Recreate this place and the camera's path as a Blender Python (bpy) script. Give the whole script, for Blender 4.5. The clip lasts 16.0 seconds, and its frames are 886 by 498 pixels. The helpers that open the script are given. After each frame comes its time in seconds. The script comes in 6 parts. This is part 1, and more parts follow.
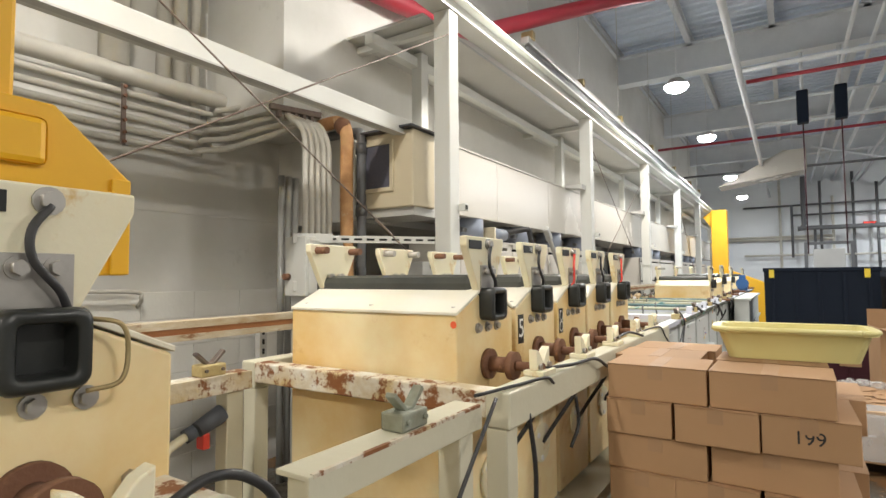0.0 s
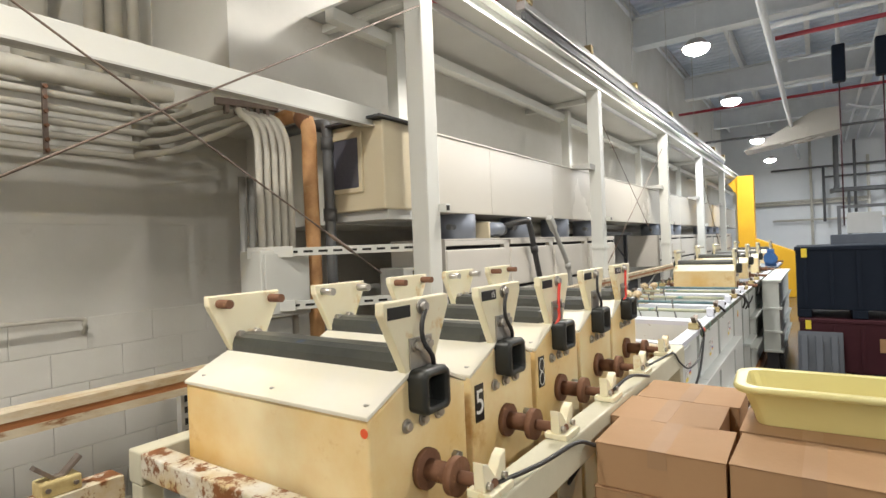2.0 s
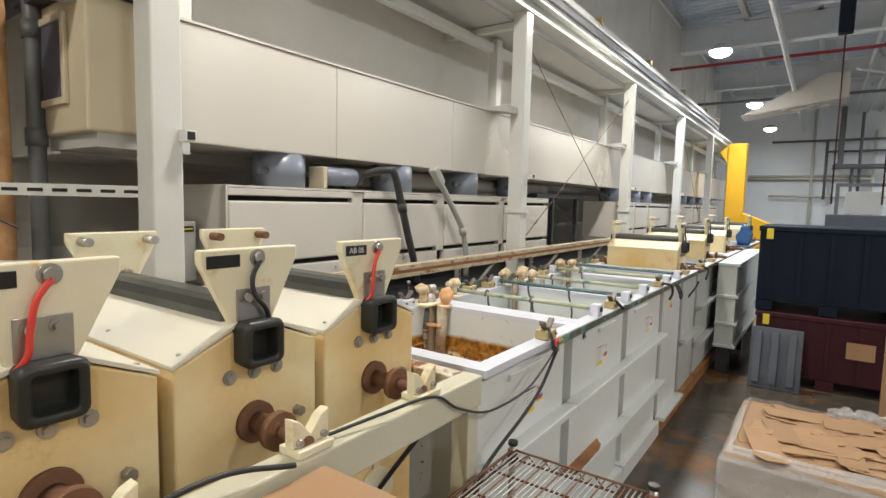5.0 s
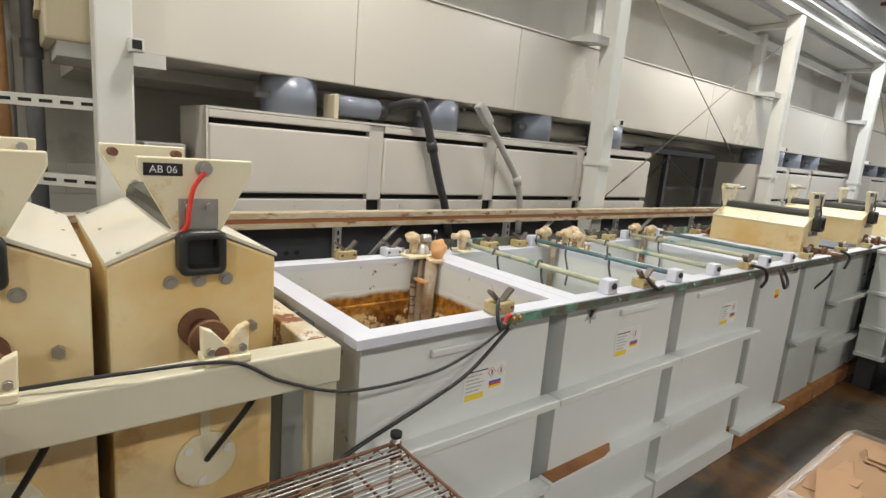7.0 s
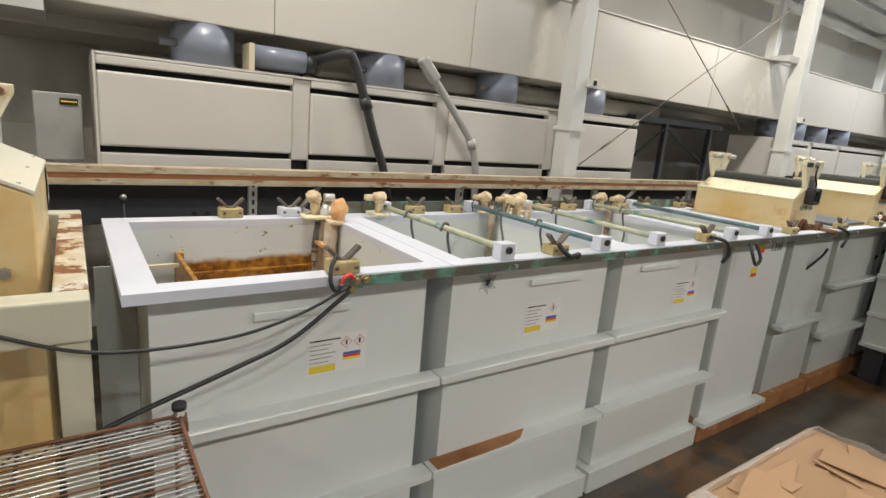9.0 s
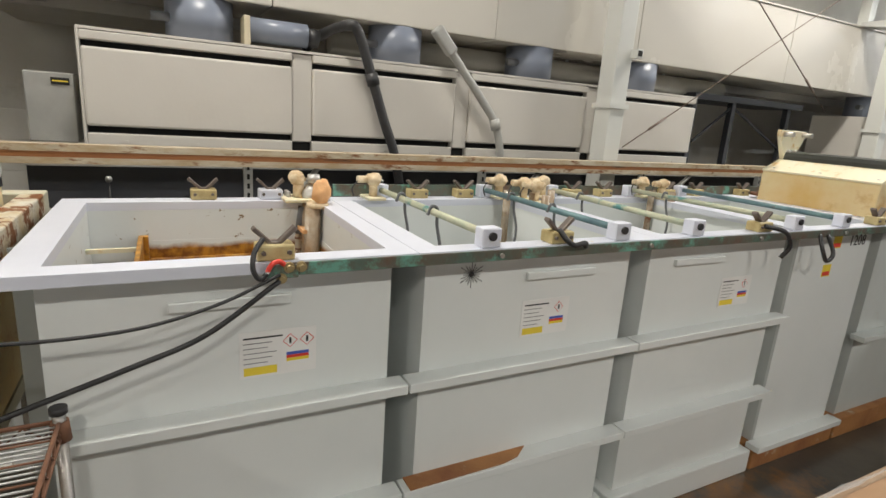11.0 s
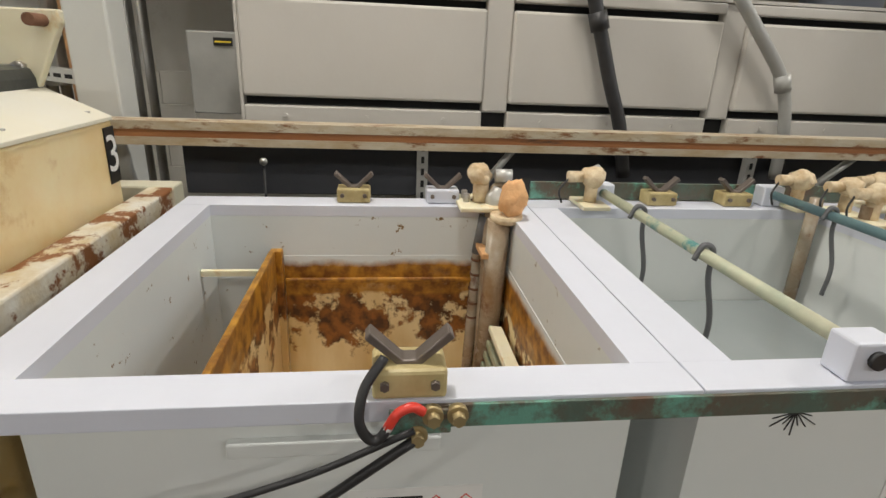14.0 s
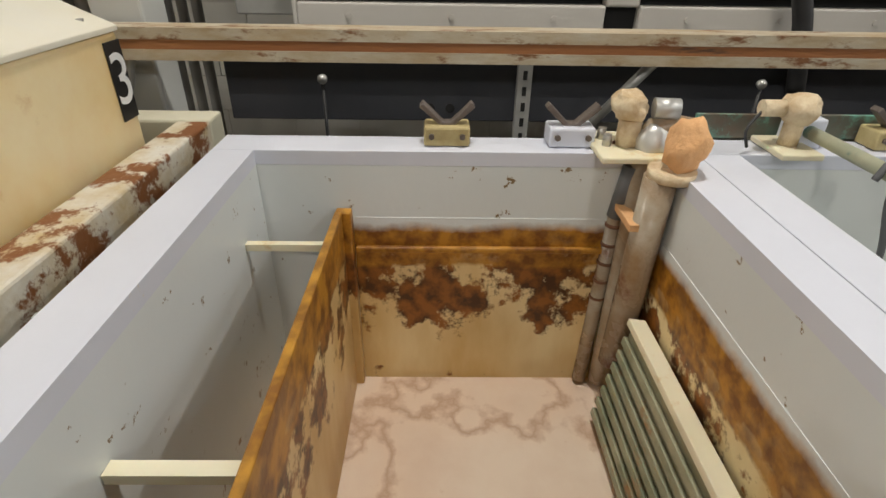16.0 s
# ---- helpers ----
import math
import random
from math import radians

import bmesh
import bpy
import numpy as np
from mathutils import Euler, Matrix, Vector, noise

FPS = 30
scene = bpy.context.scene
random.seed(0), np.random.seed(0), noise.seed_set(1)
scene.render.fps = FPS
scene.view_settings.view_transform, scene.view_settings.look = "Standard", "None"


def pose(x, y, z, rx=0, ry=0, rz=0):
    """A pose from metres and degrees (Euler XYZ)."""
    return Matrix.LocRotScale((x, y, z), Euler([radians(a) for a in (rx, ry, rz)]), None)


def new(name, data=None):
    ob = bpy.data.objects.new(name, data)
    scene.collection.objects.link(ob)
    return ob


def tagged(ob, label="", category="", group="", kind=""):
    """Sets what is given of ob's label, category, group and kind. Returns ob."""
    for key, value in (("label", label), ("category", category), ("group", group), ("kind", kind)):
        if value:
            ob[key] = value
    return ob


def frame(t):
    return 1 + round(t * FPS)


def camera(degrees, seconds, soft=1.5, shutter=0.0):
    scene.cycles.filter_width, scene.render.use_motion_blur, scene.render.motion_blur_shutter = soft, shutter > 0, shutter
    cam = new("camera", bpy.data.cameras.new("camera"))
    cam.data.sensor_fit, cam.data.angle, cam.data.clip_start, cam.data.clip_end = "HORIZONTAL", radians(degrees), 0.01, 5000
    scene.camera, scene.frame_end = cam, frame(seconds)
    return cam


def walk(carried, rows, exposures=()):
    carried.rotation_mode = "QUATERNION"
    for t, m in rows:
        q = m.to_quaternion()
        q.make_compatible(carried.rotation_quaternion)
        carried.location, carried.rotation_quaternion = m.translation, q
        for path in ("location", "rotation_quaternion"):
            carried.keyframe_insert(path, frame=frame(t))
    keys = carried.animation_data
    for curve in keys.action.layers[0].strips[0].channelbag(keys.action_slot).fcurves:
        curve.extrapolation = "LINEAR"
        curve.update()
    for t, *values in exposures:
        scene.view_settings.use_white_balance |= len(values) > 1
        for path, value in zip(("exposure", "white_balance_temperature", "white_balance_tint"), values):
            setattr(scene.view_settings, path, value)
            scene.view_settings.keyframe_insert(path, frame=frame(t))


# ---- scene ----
cam = camera(79.3, 16.0)
METRES, EYE, TILT, LEAN, TURN = 5.6, 1.554, 0.0, 0.0, 32.8
ROWS = [
    (0.0, 0.0, 0.0, 0.0, 0.02, 2.94, 0.45),
    (0.5, -0.0014, 0.008, -0.0011, 0.87, 0.84, 1.96),
    (1.0, -0.0002, 0.0299, 0.0064, 2.11, -1.19, 3.25),
    (1.5, 0.02, 0.0603, 0.029, 2.4, -0.55, 2.73),
    (2.0, 0.0474, 0.0869, 0.0454, 2.25, -0.21, 2.29),
    (2.5, 0.0661, 0.1162, 0.0483, 2.34, -0.34, 1.85),
    (3.0, 0.0965, 0.1674, 0.0547, 1.29, -0.89, 1.48),
    (3.5, 0.128, 0.2012, 0.0517, 1.24, -1.31, 0.66),
    (4.0, 0.1684, 0.2297, 0.0512, 1.27, -1.71, -0.32),
    (4.5, 0.2029, 0.2757, 0.0464, 0.92, -3.83, -0.78),
    (5.5, 0.2777, 0.2990, 0.044, 5.5, -6.3, -2.3),
    (6.25, 0.3314, 0.3494, 0.040, 11.8, -8.8, -3.7),
    (7.0, 0.3641, 0.3912, 0.0367, 19.09, -10.75, -4.64),
    (7.5, 0.3993, 0.4011, 0.0336, 23.7, -12.38, -4.74),
    (8.0, 0.4239, 0.417, 0.0299, 25.01, -13.21, -4.7),
    (8.5, 0.4385, 0.4451, 0.0269, 24.03, -13.19, -4.79),
    (9.0, 0.45, 0.4678, 0.0206, 23.15, -12.88, -4.88),
    (9.5, 0.4624, 0.4865, 0.012, 25.53, -12.86, -4.35),
    (12.0, 0.4671, 0.578, 0.008, 33.34, -13.97, -3.35),
    (12.5, 0.4568, 0.6043, 0.0093, 36.85, -13.47, -2.6),
    (13.0, 0.4417, 0.6226, 0.0083, 42.66, -14.05, -2.49),
    (13.5, 0.4139, 0.6306, 0.0094, 47.84, -15.83, -2.93),
    (14.0, 0.3839, 0.636, 0.0122, 50.78, -19.95, -2.35),
    (14.5, 0.3631, 0.6493, 0.0108, 55.73, -26.21, -1.09),
    (15.0, 0.3489, 0.6585, 0.0098, 58.2, -28.38, -0.42),
    (15.5, 0.3211, 0.6625, 0.0078, 57.7, -29.18, -0.35),
    (16.0, 0.3116, 0.6637, 0.0063, 56.73, -30.34, -0.8),
]
EXPOSURES = [(0.0, -0.02), (1.5, -0.05), (3.5, -0.3), (8.0, -0.42), (13.5, -0.63), (15.5, -0.86), (16.0, -0.84)]
walk(cam, [(t, pose(0, 0, EYE, TILT, LEAN, TURN) @ pose(METRES * x, METRES * y, METRES * z, 90 + pitch, roll, yaw)) for t, x, y, z, yaw, pitch, roll in ROWS], EXPOSURES)
# walls and tank line run along y; the aisle is on the +x side of the tanks


# ---- world and lamps ----
world = bpy.data.worlds.new("world")
scene.world = world
world.use_nodes = True
world.node_tree.nodes["Background"].inputs[0].default_value = (0.75, 0.85, 1.0, 1)
world.node_tree.nodes["Background"].inputs[1].default_value = 0.02


LAMP_WATTS, LAMP_COLOR, COOL_COLOR = 102.0, (1.0, 0.935, 0.835), (0.92, 0.96, 1.0)
LAMP_ROW_Y = (-4.0, 0.2, 4.1, 8.35, 11.85, 17.1, 21.8)

# ---- materials ----
def mat(name, base, rough=0.5, metal=0.0, var=None, scale=4.0, amount=0.5, stain=None, stain_scale=2.0, stain_at=0.6,
        bump=0.1, grain=60.0, stretch=(1, 1, 1), emit=None, strength=0.0, sub=0.0, each=0.0, stain_soft=0.08):
    m = bpy.data.materials.new(name)
    m.use_nodes = True
    nt = m.node_tree
    n, link = nt.nodes, nt.links
    b = n["Principled BSDF"]
    tex = n.new("ShaderNodeTexCoord")
    mp = n.new("ShaderNodeMapping")
    mp.inputs["Scale"].default_value = stretch
    link.new(tex.outputs["Object"], mp.inputs[0])
    geo = n.new("ShaderNodeNewGeometry")
    mp2 = n.new("ShaderNodeMapping")
    mp2.inputs["Scale"].default_value = stretch
    link.new(geo.outputs["Position"], mp2.inputs[0])
    vec = mp2.outputs[0]
    var = var or tuple(c * 0.82 for c in base)

    def rgb(c):
        return (*c, 1)

    n1 = n.new("ShaderNodeTexNoise")
    n1.inputs["Scale"].default_value, n1.inputs["Detail"].default_value = scale, 6
    n1.inputs["Roughness"].default_value = 0.62
    link.new(vec, n1.inputs["Vector"])
    r1 = n.new("ShaderNodeMapRange")
    r1.inputs[1].default_value, r1.inputs[2].default_value, r1.inputs[4].default_value = 0.35, 0.7, amount
    link.new(n1.outputs[0], r1.inputs[0])
    mix = n.new("ShaderNodeMix")
    mix.data_type = "RGBA"
    mix.inputs[6].default_value, mix.inputs[7].default_value = rgb(base), rgb(var)
    link.new(r1.outputs[0], mix.inputs[0])
    out = mix.outputs[2]
    n2 = n.new("ShaderNodeTexNoise")
    n2.inputs["Scale"].default_value, n2.inputs["Detail"].default_value = grain, 4
    link.new(vec, n2.inputs["Vector"])
    if stain:
        n3 = n.new("ShaderNodeTexNoise")
        n3.inputs["Scale"].default_value, n3.inputs["Detail"].default_value = stain_scale, 9
        n3.inputs["Roughness"].default_value = 0.68
        link.new(vec, n3.inputs["Vector"])
        r3 = n.new("ShaderNodeMapRange")
        r3.inputs[1].default_value, r3.inputs[2].default_value = stain_at, stain_at + stain_soft
        link.new(n3.outputs[0], r3.inputs[0])
        mix3 = n.new("ShaderNodeMix")
        mix3.data_type = "RGBA"
        mix3.inputs[7].default_value = rgb(stain)
        link.new(r3.outputs[0], mix3.inputs[0])
        link.new(out, mix3.inputs[6])
        out = mix3.outputs[2]
    if each:
        info = n.new("ShaderNodeObjectInfo")
        hsv = n.new("ShaderNodeHueSaturation")
        r4 = n.new("ShaderNodeMapRange")
        r4.inputs[3].default_value, r4.inputs[4].default_value = 1 - each, 1 + each
        link.new(info.outputs["Random"], r4.inputs[0])
        link.new(r4.outputs[0], hsv.inputs["Value"])
        link.new(out, hsv.inputs["Color"])
        out = hsv.outputs[0]
    link.new(out, b.inputs["Base Color"])
    rr = n.new("ShaderNodeMapRange")
    rr.inputs[3].default_value, rr.inputs[4].default_value = max(rough - 0.1, 0.03), min(rough + 0.12, 1)
    link.new(n1.outputs[0], rr.inputs[0])
    link.new(rr.outputs[0], b.inputs["Roughness"])
    b.inputs["Metallic"].default_value = metal
    if sub:
        b.inputs["Subsurface Weight"].default_value = sub
        b.inputs["Subsurface Radius"].default_value = (0.03, 0.02, 0.01)
    if emit:
        b.inputs["Emission Color"].default_value = rgb(emit)
        b.inputs["Emission Strength"].default_value = strength
    if bump:
        bp = n.new("ShaderNodeBump")
        bp.inputs["Strength"].default_value, bp.inputs["Distance"].default_value = bump, 0.004
        link.new(n2.outputs[0], bp.inputs["Height"])
        link.new(bp.outputs[0], b.inputs["Normal"])
    return m


RUST = (0.17, 0.07, 0.03)
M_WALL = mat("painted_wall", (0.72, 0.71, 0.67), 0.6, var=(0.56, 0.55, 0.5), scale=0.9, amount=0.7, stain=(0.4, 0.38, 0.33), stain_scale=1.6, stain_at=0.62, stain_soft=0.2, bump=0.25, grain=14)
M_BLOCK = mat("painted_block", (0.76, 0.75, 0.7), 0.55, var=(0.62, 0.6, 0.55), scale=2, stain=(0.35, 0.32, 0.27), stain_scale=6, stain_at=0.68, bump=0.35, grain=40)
# paler and bluer than the near wall: haze is put into the colour
M_WALL_FAR = mat("far_wall_haze", (0.78, 0.81, 0.83), 0.6, var=(0.64, 0.68, 0.72), scale=0.6, bump=0.2, grain=10)
M_DECK = mat("deck_paint", (0.74, 0.81, 0.92), 0.6, var=(0.58, 0.66, 0.78), scale=0.7, bump=0.1)
M_CEILSTEEL = mat("roof_steel", (0.72, 0.75, 0.78), 0.5, var=(0.55, 0.58, 0.62), scale=2, bump=0.1)
M_FLOOR = mat("wet_concrete", (0.1, 0.085, 0.065), 0.22, var=(0.05, 0.045, 0.04), scale=1.4, amount=0.9, stain=(0.24, 0.11, 0.03), stain_scale=1.1, stain_at=0.52, stain_soft=0.15, bump=0.3, grain=25)
M_FRAME = mat("cream_paint", (0.6, 0.58, 0.45), 0.45, var=(0.55, 0.51, 0.38), scale=5, stain=(0.24, 0.13, 0.06), stain_scale=9, stain_at=0.68, bump=0.2, grain=50)
M_PEEL = mat("peeling_paint", (0.7, 0.69, 0.63), 0.6, var=(0.5, 0.36, 0.14), scale=9, amount=0.9, stain=(0.22, 0.085, 0.028), stain_scale=11, stain_at=0.5, stain_soft=0.05, bump=0.6, grain=45)
M_POST = mat("white_steel", (0.62, 0.63, 0.6), 0.4, var=(0.58, 0.58, 0.54), scale=3, stain=(0.4, 0.34, 0.26), stain_scale=14, stain_at=0.74, bump=0.08)
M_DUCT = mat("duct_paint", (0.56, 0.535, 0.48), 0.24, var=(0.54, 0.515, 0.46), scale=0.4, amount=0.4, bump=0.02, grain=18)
# darker copy of the duct paint, shade put in for soffit and undersides
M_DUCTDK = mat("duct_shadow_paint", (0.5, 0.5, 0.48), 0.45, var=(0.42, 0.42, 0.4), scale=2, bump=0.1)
M_HOOD = mat("hood_plastic", (0.58, 0.555, 0.51), 0.42, var=(0.52, 0.49, 0.44), scale=2, stain=(0.4, 0.36, 0.3), stain_scale=5, stain_at=0.7, bump=0.08)
# near-black colour standing in for the shade inside slots and holes
M_SLOT = mat("slot_shade", (0.012, 0.012, 0.012), 0.8, bump=0)
M_BLUEGREY = mat("bluegrey_pvc", (0.2, 0.225, 0.28), 0.35, var=(0.16, 0.18, 0.23), scale=3, bump=0.05)
M_DARKBEAM = mat("dark_grey_steel", (0.035, 0.038, 0.046), 0.45, var=(0.06, 0.06, 0.068), scale=4, stain=(0.2, 0.19, 0.17), stain_scale=12, stain_at=0.74)
M_TANK = mat("tank_polypropylene", (0.74, 0.765, 0.75), 0.38, var=(0.64, 0.68, 0.66), scale=1.8, stain=(0.55, 0.54, 0.44), stain_scale=4, stain_at=0.7, bump=0.06, grain=20)
M_RIM = mat("tank_rim", (0.69, 0.715, 0.8), 0.4, var=(0.63, 0.655, 0.73), scale=5, stain=(0.72, 0.52, 0.16), stain_scale=8, stain_at=0.665, bump=0.05)
M_TANKGREY = mat("tank_weathered", (0.6, 0.63, 0.61), 0.45, var=(0.48, 0.52, 0.5), scale=2.5, stain=(0.4, 0.3, 0.16), stain_scale=5, stain_at=0.66)
M_NAT = mat("yellowed_plastic", (0.83, 0.715, 0.45), 0.36, var=(0.71, 0.47, 0.16), scale=2.2, amount=0.95, stain=(0.5, 0.24, 0.04), stain_scale=3.6, stain_at=0.58, stain_soft=0.16, bump=0.1, sub=0.15, each=0.06)
M_ROOF = mat("white_plastic_lid", (0.73, 0.71, 0.63), 0.38, var=(0.76, 0.7, 0.52), scale=2.5, amount=0.8, stain=(0.68, 0.5, 0.2), stain_scale=5, stain_at=0.66, stain_soft=0.12, bump=0.06)
M_BRACKET = mat("ivory_plastic", (0.82, 0.77, 0.58), 0.42, var=(0.76, 0.68, 0.44), scale=6, stain=(0.62, 0.38, 0.08), stain_scale=7, stain_at=0.565, stain_soft=0.12, bump=0.12, sub=0.1, each=0.05)
M_VEEBASE = mat("stained_block_plastic", (0.56, 0.47, 0.24), 0.5, var=(0.34, 0.25, 0.1), scale=14, amount=0.9, bump=0.2)
M_VEE = mat("dull_bar_steel", (0.2, 0.17, 0.15), 0.45, 0.5, var=(0.12, 0.09, 0.08), scale=18, bump=0.2)
M_RUBBER = mat("black_rubber", (0.018, 0.02, 0.019), 0.36, var=(0.03, 0.033, 0.03), scale=9, bump=0.15)
M_BAR = mat("dark_bar", (0.06, 0.063, 0.055), 0.34, var=(0.025, 0.027, 0.03), scale=8, stain=(0.02, 0.05, 0.13), stain_scale=12, stain_at=0.64, bump=0.2)
M_STEEL = mat("stainless", (0.5, 0.48, 0.45), 0.38, 0.9, var=(0.35, 0.32, 0.28), scale=12, stain=RUST, stain_scale=20, stain_at=0.68)
M_GALV = mat("galvanised", (0.58, 0.58, 0.56), 0.4, 0.6, var=(0.44, 0.44, 0.42), scale=16, stain=(0.25, 0.15, 0.08), stain_scale=10, stain_at=0.7)
M_RUST = mat("rust_brown", (0.2, 0.095, 0.05), 0.75, var=(0.13, 0.055, 0.035), scale=14, stain=(0.36, 0.2, 0.1), stain_scale=22, stain_at=0.62, bump=0.6, grain=70)
M_ROD = mat("dark_rod", (0.15, 0.11, 0.09), 0.5, 0.3, var=(0.26, 0.2, 0.16), scale=20, bump=0.1)
M_RUSTBASE = mat("rusty_base", (0.42, 0.2, 0.07), 0.65, var=(0.25, 0.1, 0.04), scale=5, amount=1, stain=(0.5, 0.42, 0.3), stain_scale=7, stain_at=0.6, bump=0.3)
M_PATINA = mat("copper_patina", (0.1, 0.15, 0.12), 0.6, 0.2, var=(0.16, 0.09, 0.06), scale=9, amount=1, stain=(0.16, 0.38, 0.3), stain_scale=7, stain_at=0.54, bump=0.4)
M_ANODE = mat("patina_pipe", (0.42, 0.46, 0.34), 0.55, 0.15, var=(0.6, 0.58, 0.42), scale=10, amount=1, stain=(0.1, 0.27, 0.26), stain_scale=6, stain_at=0.55, bump=0.3)
M_ANODEDK = mat("patina_pipe_dark", (0.1, 0.17, 0.2), 0.5, 0.25, var=(0.2, 0.33, 0.33), scale=10, amount=1, stain=(0.14, 0.09, 0.08), stain_scale=8, stain_at=0.58, bump=0.3)
M_CRUST = mat("salt_crust", (0.74, 0.63, 0.44), 0.85, var=(0.5, 0.34, 0.18), scale=24, amount=1.0, bump=0.9, grain=90)
M_CRUSTOR = mat("orange_crust", (0.78, 0.44, 0.2), 0.85, var=(0.62, 0.36, 0.18), scale=20, amount=0.8, bump=0.9, grain=90)
M_CLEAR = mat("stained_tube", (0.42, 0.37, 0.29), 0.25, var=(0.25, 0.15, 0.07), scale=9, amount=1, stain=RUST, stain_scale=6, stain_at=0.56, bump=0.2)
M_CABLE = mat("black_cable", (0.02, 0.02, 0.022), 0.45, var=(0.05, 0.05, 0.05), scale=20, bump=0.1)
M_RED = mat("red_sleeve", (0.75, 0.06, 0.04), 0.4, bump=0.05)
M_BOX = mat("cardboard", (0.4, 0.24, 0.125), 0.75, var=(0.36, 0.215, 0.11), scale=3, bump=0.15, grain=80, each=0.09)
M_TAPE = mat("brown_tape", (0.38, 0.23, 0.125), 0.6, bump=0.03)
M_TUB = mat("yellow_tub_plastic", (0.72, 0.66, 0.3), 0.4, var=(0.66, 0.58, 0.24), scale=4, stain=(0.45, 0.34, 0.12), stain_scale=7, stain_at=0.68, bump=0.1)
M_YELLOW = mat("yellow_paint", (0.83, 0.46, 0.02), 0.38, var=(0.76, 0.4, 0.02), scale=4, stain=(0.2, 0.1, 0.03), stain_scale=12, stain_at=0.74, bump=0.08)
M_NAVY = mat("navy_plastic", (0.007, 0.013, 0.026), 0.7, var=(0.014, 0.02, 0.034), scale=4, bump=0.1)
M_MAROON = mat("maroon_plastic", (0.06, 0.018, 0.026), 0.5, var=(0.045, 0.014, 0.02), scale=4, bump=0.1)
M_SLATE = mat("slate_plastic", (0.09, 0.105, 0.13), 0.45, var=(0.06, 0.075, 0.1), scale=5, bump=0.15)
M_BLUE = mat("blue_paint", (0.03, 0.12, 0.33), 0.4, bump=0.1)
M_INK = mat("black_ink", (0.02, 0.02, 0.02), 0.6, bump=0)
M_PRINT = mat("grey_print", (0.25, 0.25, 0.25), 0.6, bump=0)
# tank grey darkened for the shade between tanks, plus rust stains
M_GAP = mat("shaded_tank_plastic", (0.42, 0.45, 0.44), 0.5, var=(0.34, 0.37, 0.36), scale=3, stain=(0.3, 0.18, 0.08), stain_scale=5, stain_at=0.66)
M_WHITE = mat("white_label", (0.82, 0.82, 0.8), 0.45, bump=0)
M_LYELLOW = mat("yellow_label", (0.85, 0.66, 0.06), 0.45, bump=0)
M_LRED = mat("red_label", (0.7, 0.06, 0.04), 0.45, bump=0)
M_LBLUE = mat("blue_label", (0.06, 0.12, 0.5), 0.45, bump=0)
M_PLATE = mat("black_tag", (0.015, 0.015, 0.015), 0.35, bump=0.05)
M_ORANGEDOT = mat("orange_sticker", (0.85, 0.13, 0.05), 0.5, bump=0)
M_PIPEW = mat("painted_pipe", (0.58, 0.56, 0.5), 0.45, var=(0.42, 0.4, 0.34), scale=5, stain=(0.34, 0.28, 0.2), stain_scale=9, stain_at=0.68, bump=0.1)
M_PIPEG = mat("grey_conduit", (0.4, 0.4, 0.38), 0.45, 0.2, var=(0.28, 0.28, 0.26), scale=6, bump=0.1)
M_PIPEO = mat("copper_insulation", (0.64, 0.37, 0.17), 0.6, var=(0.45, 0.22, 0.09), scale=9, amount=1, stain=(0.65, 0.48, 0.3), stain_scale=8, stain_at=0.6, bump=0.4)
M_PVCDK = mat("dark_grey_pvc", (0.13, 0.135, 0.14), 0.4, var=(0.09, 0.09, 0.1), scale=5, bump=0.05)
M_BEIGE = mat("beige_enamel", (0.6, 0.53, 0.38), 0.4, var=(0.54, 0.47, 0.33), scale=3, bump=0.08)
M_MESH = mat("dark_filter", (0.1, 0.1, 0.13), 0.7, var=(0.06, 0.06, 0.08), scale=60, bump=0.5, grain=300)
M_FIRERED = mat("red_pipe_paint", (0.36, 0.03, 0.05), 0.4, var=(0.4, 0.03, 0.04), scale=4, bump=0.05)
M_LENS = mat("lamp_lens", (0.9, 0.9, 0.9), 0.4, emit=(1.0, 0.98, 0.94), strength=110, bump=0)
M_LAMPBODY = mat("lamp_housing", (0.4, 0.41, 0.42), 0.4, 0.3, bump=0)
M_EXIT = mat("exit_glow", (0.6, 0.02, 0.02), 0.4, emit=(1.0, 0.06, 0.04), strength=2.0, bump=0)
M_BRASS = mat("brass", (0.42, 0.33, 0.17), 0.5, 0.6, bump=0.1)
M_WALNUT = mat("rusty_rail_strip", (0.27, 0.1, 0.03), 0.6, var=(0.42, 0.19, 0.07), scale=8, stretch=(3, 0.4, 3), stain=(0.12, 0.06, 0.03), stain_scale=9, stain_at=0.6, bump=0.4)
M_RAIL = mat("worn_rail_paint", (0.55, 0.5, 0.39), 0.5, var=(0.4, 0.29, 0.16), scale=9, amount=1.0, stretch=(2, 0.7, 2), stain=(0.2, 0.085, 0.03), stain_scale=11, stain_at=0.545, bump=0.35)
M_WATER = mat("bath_liquid", (0.33, 0.36, 0.36), 0.06, var=(0.26, 0.3, 0.31), scale=2, bump=0.08, grain=10)
M_SCALE = mat("pink_scale", (0.86, 0.72, 0.58), 0.5, var=(0.76, 0.58, 0.44), scale=3.5, amount=1, stain=(0.62, 0.4, 0.27), stain_scale=5, stain_at=0.62, stain_soft=0.1, bump=0.4, grain=18)


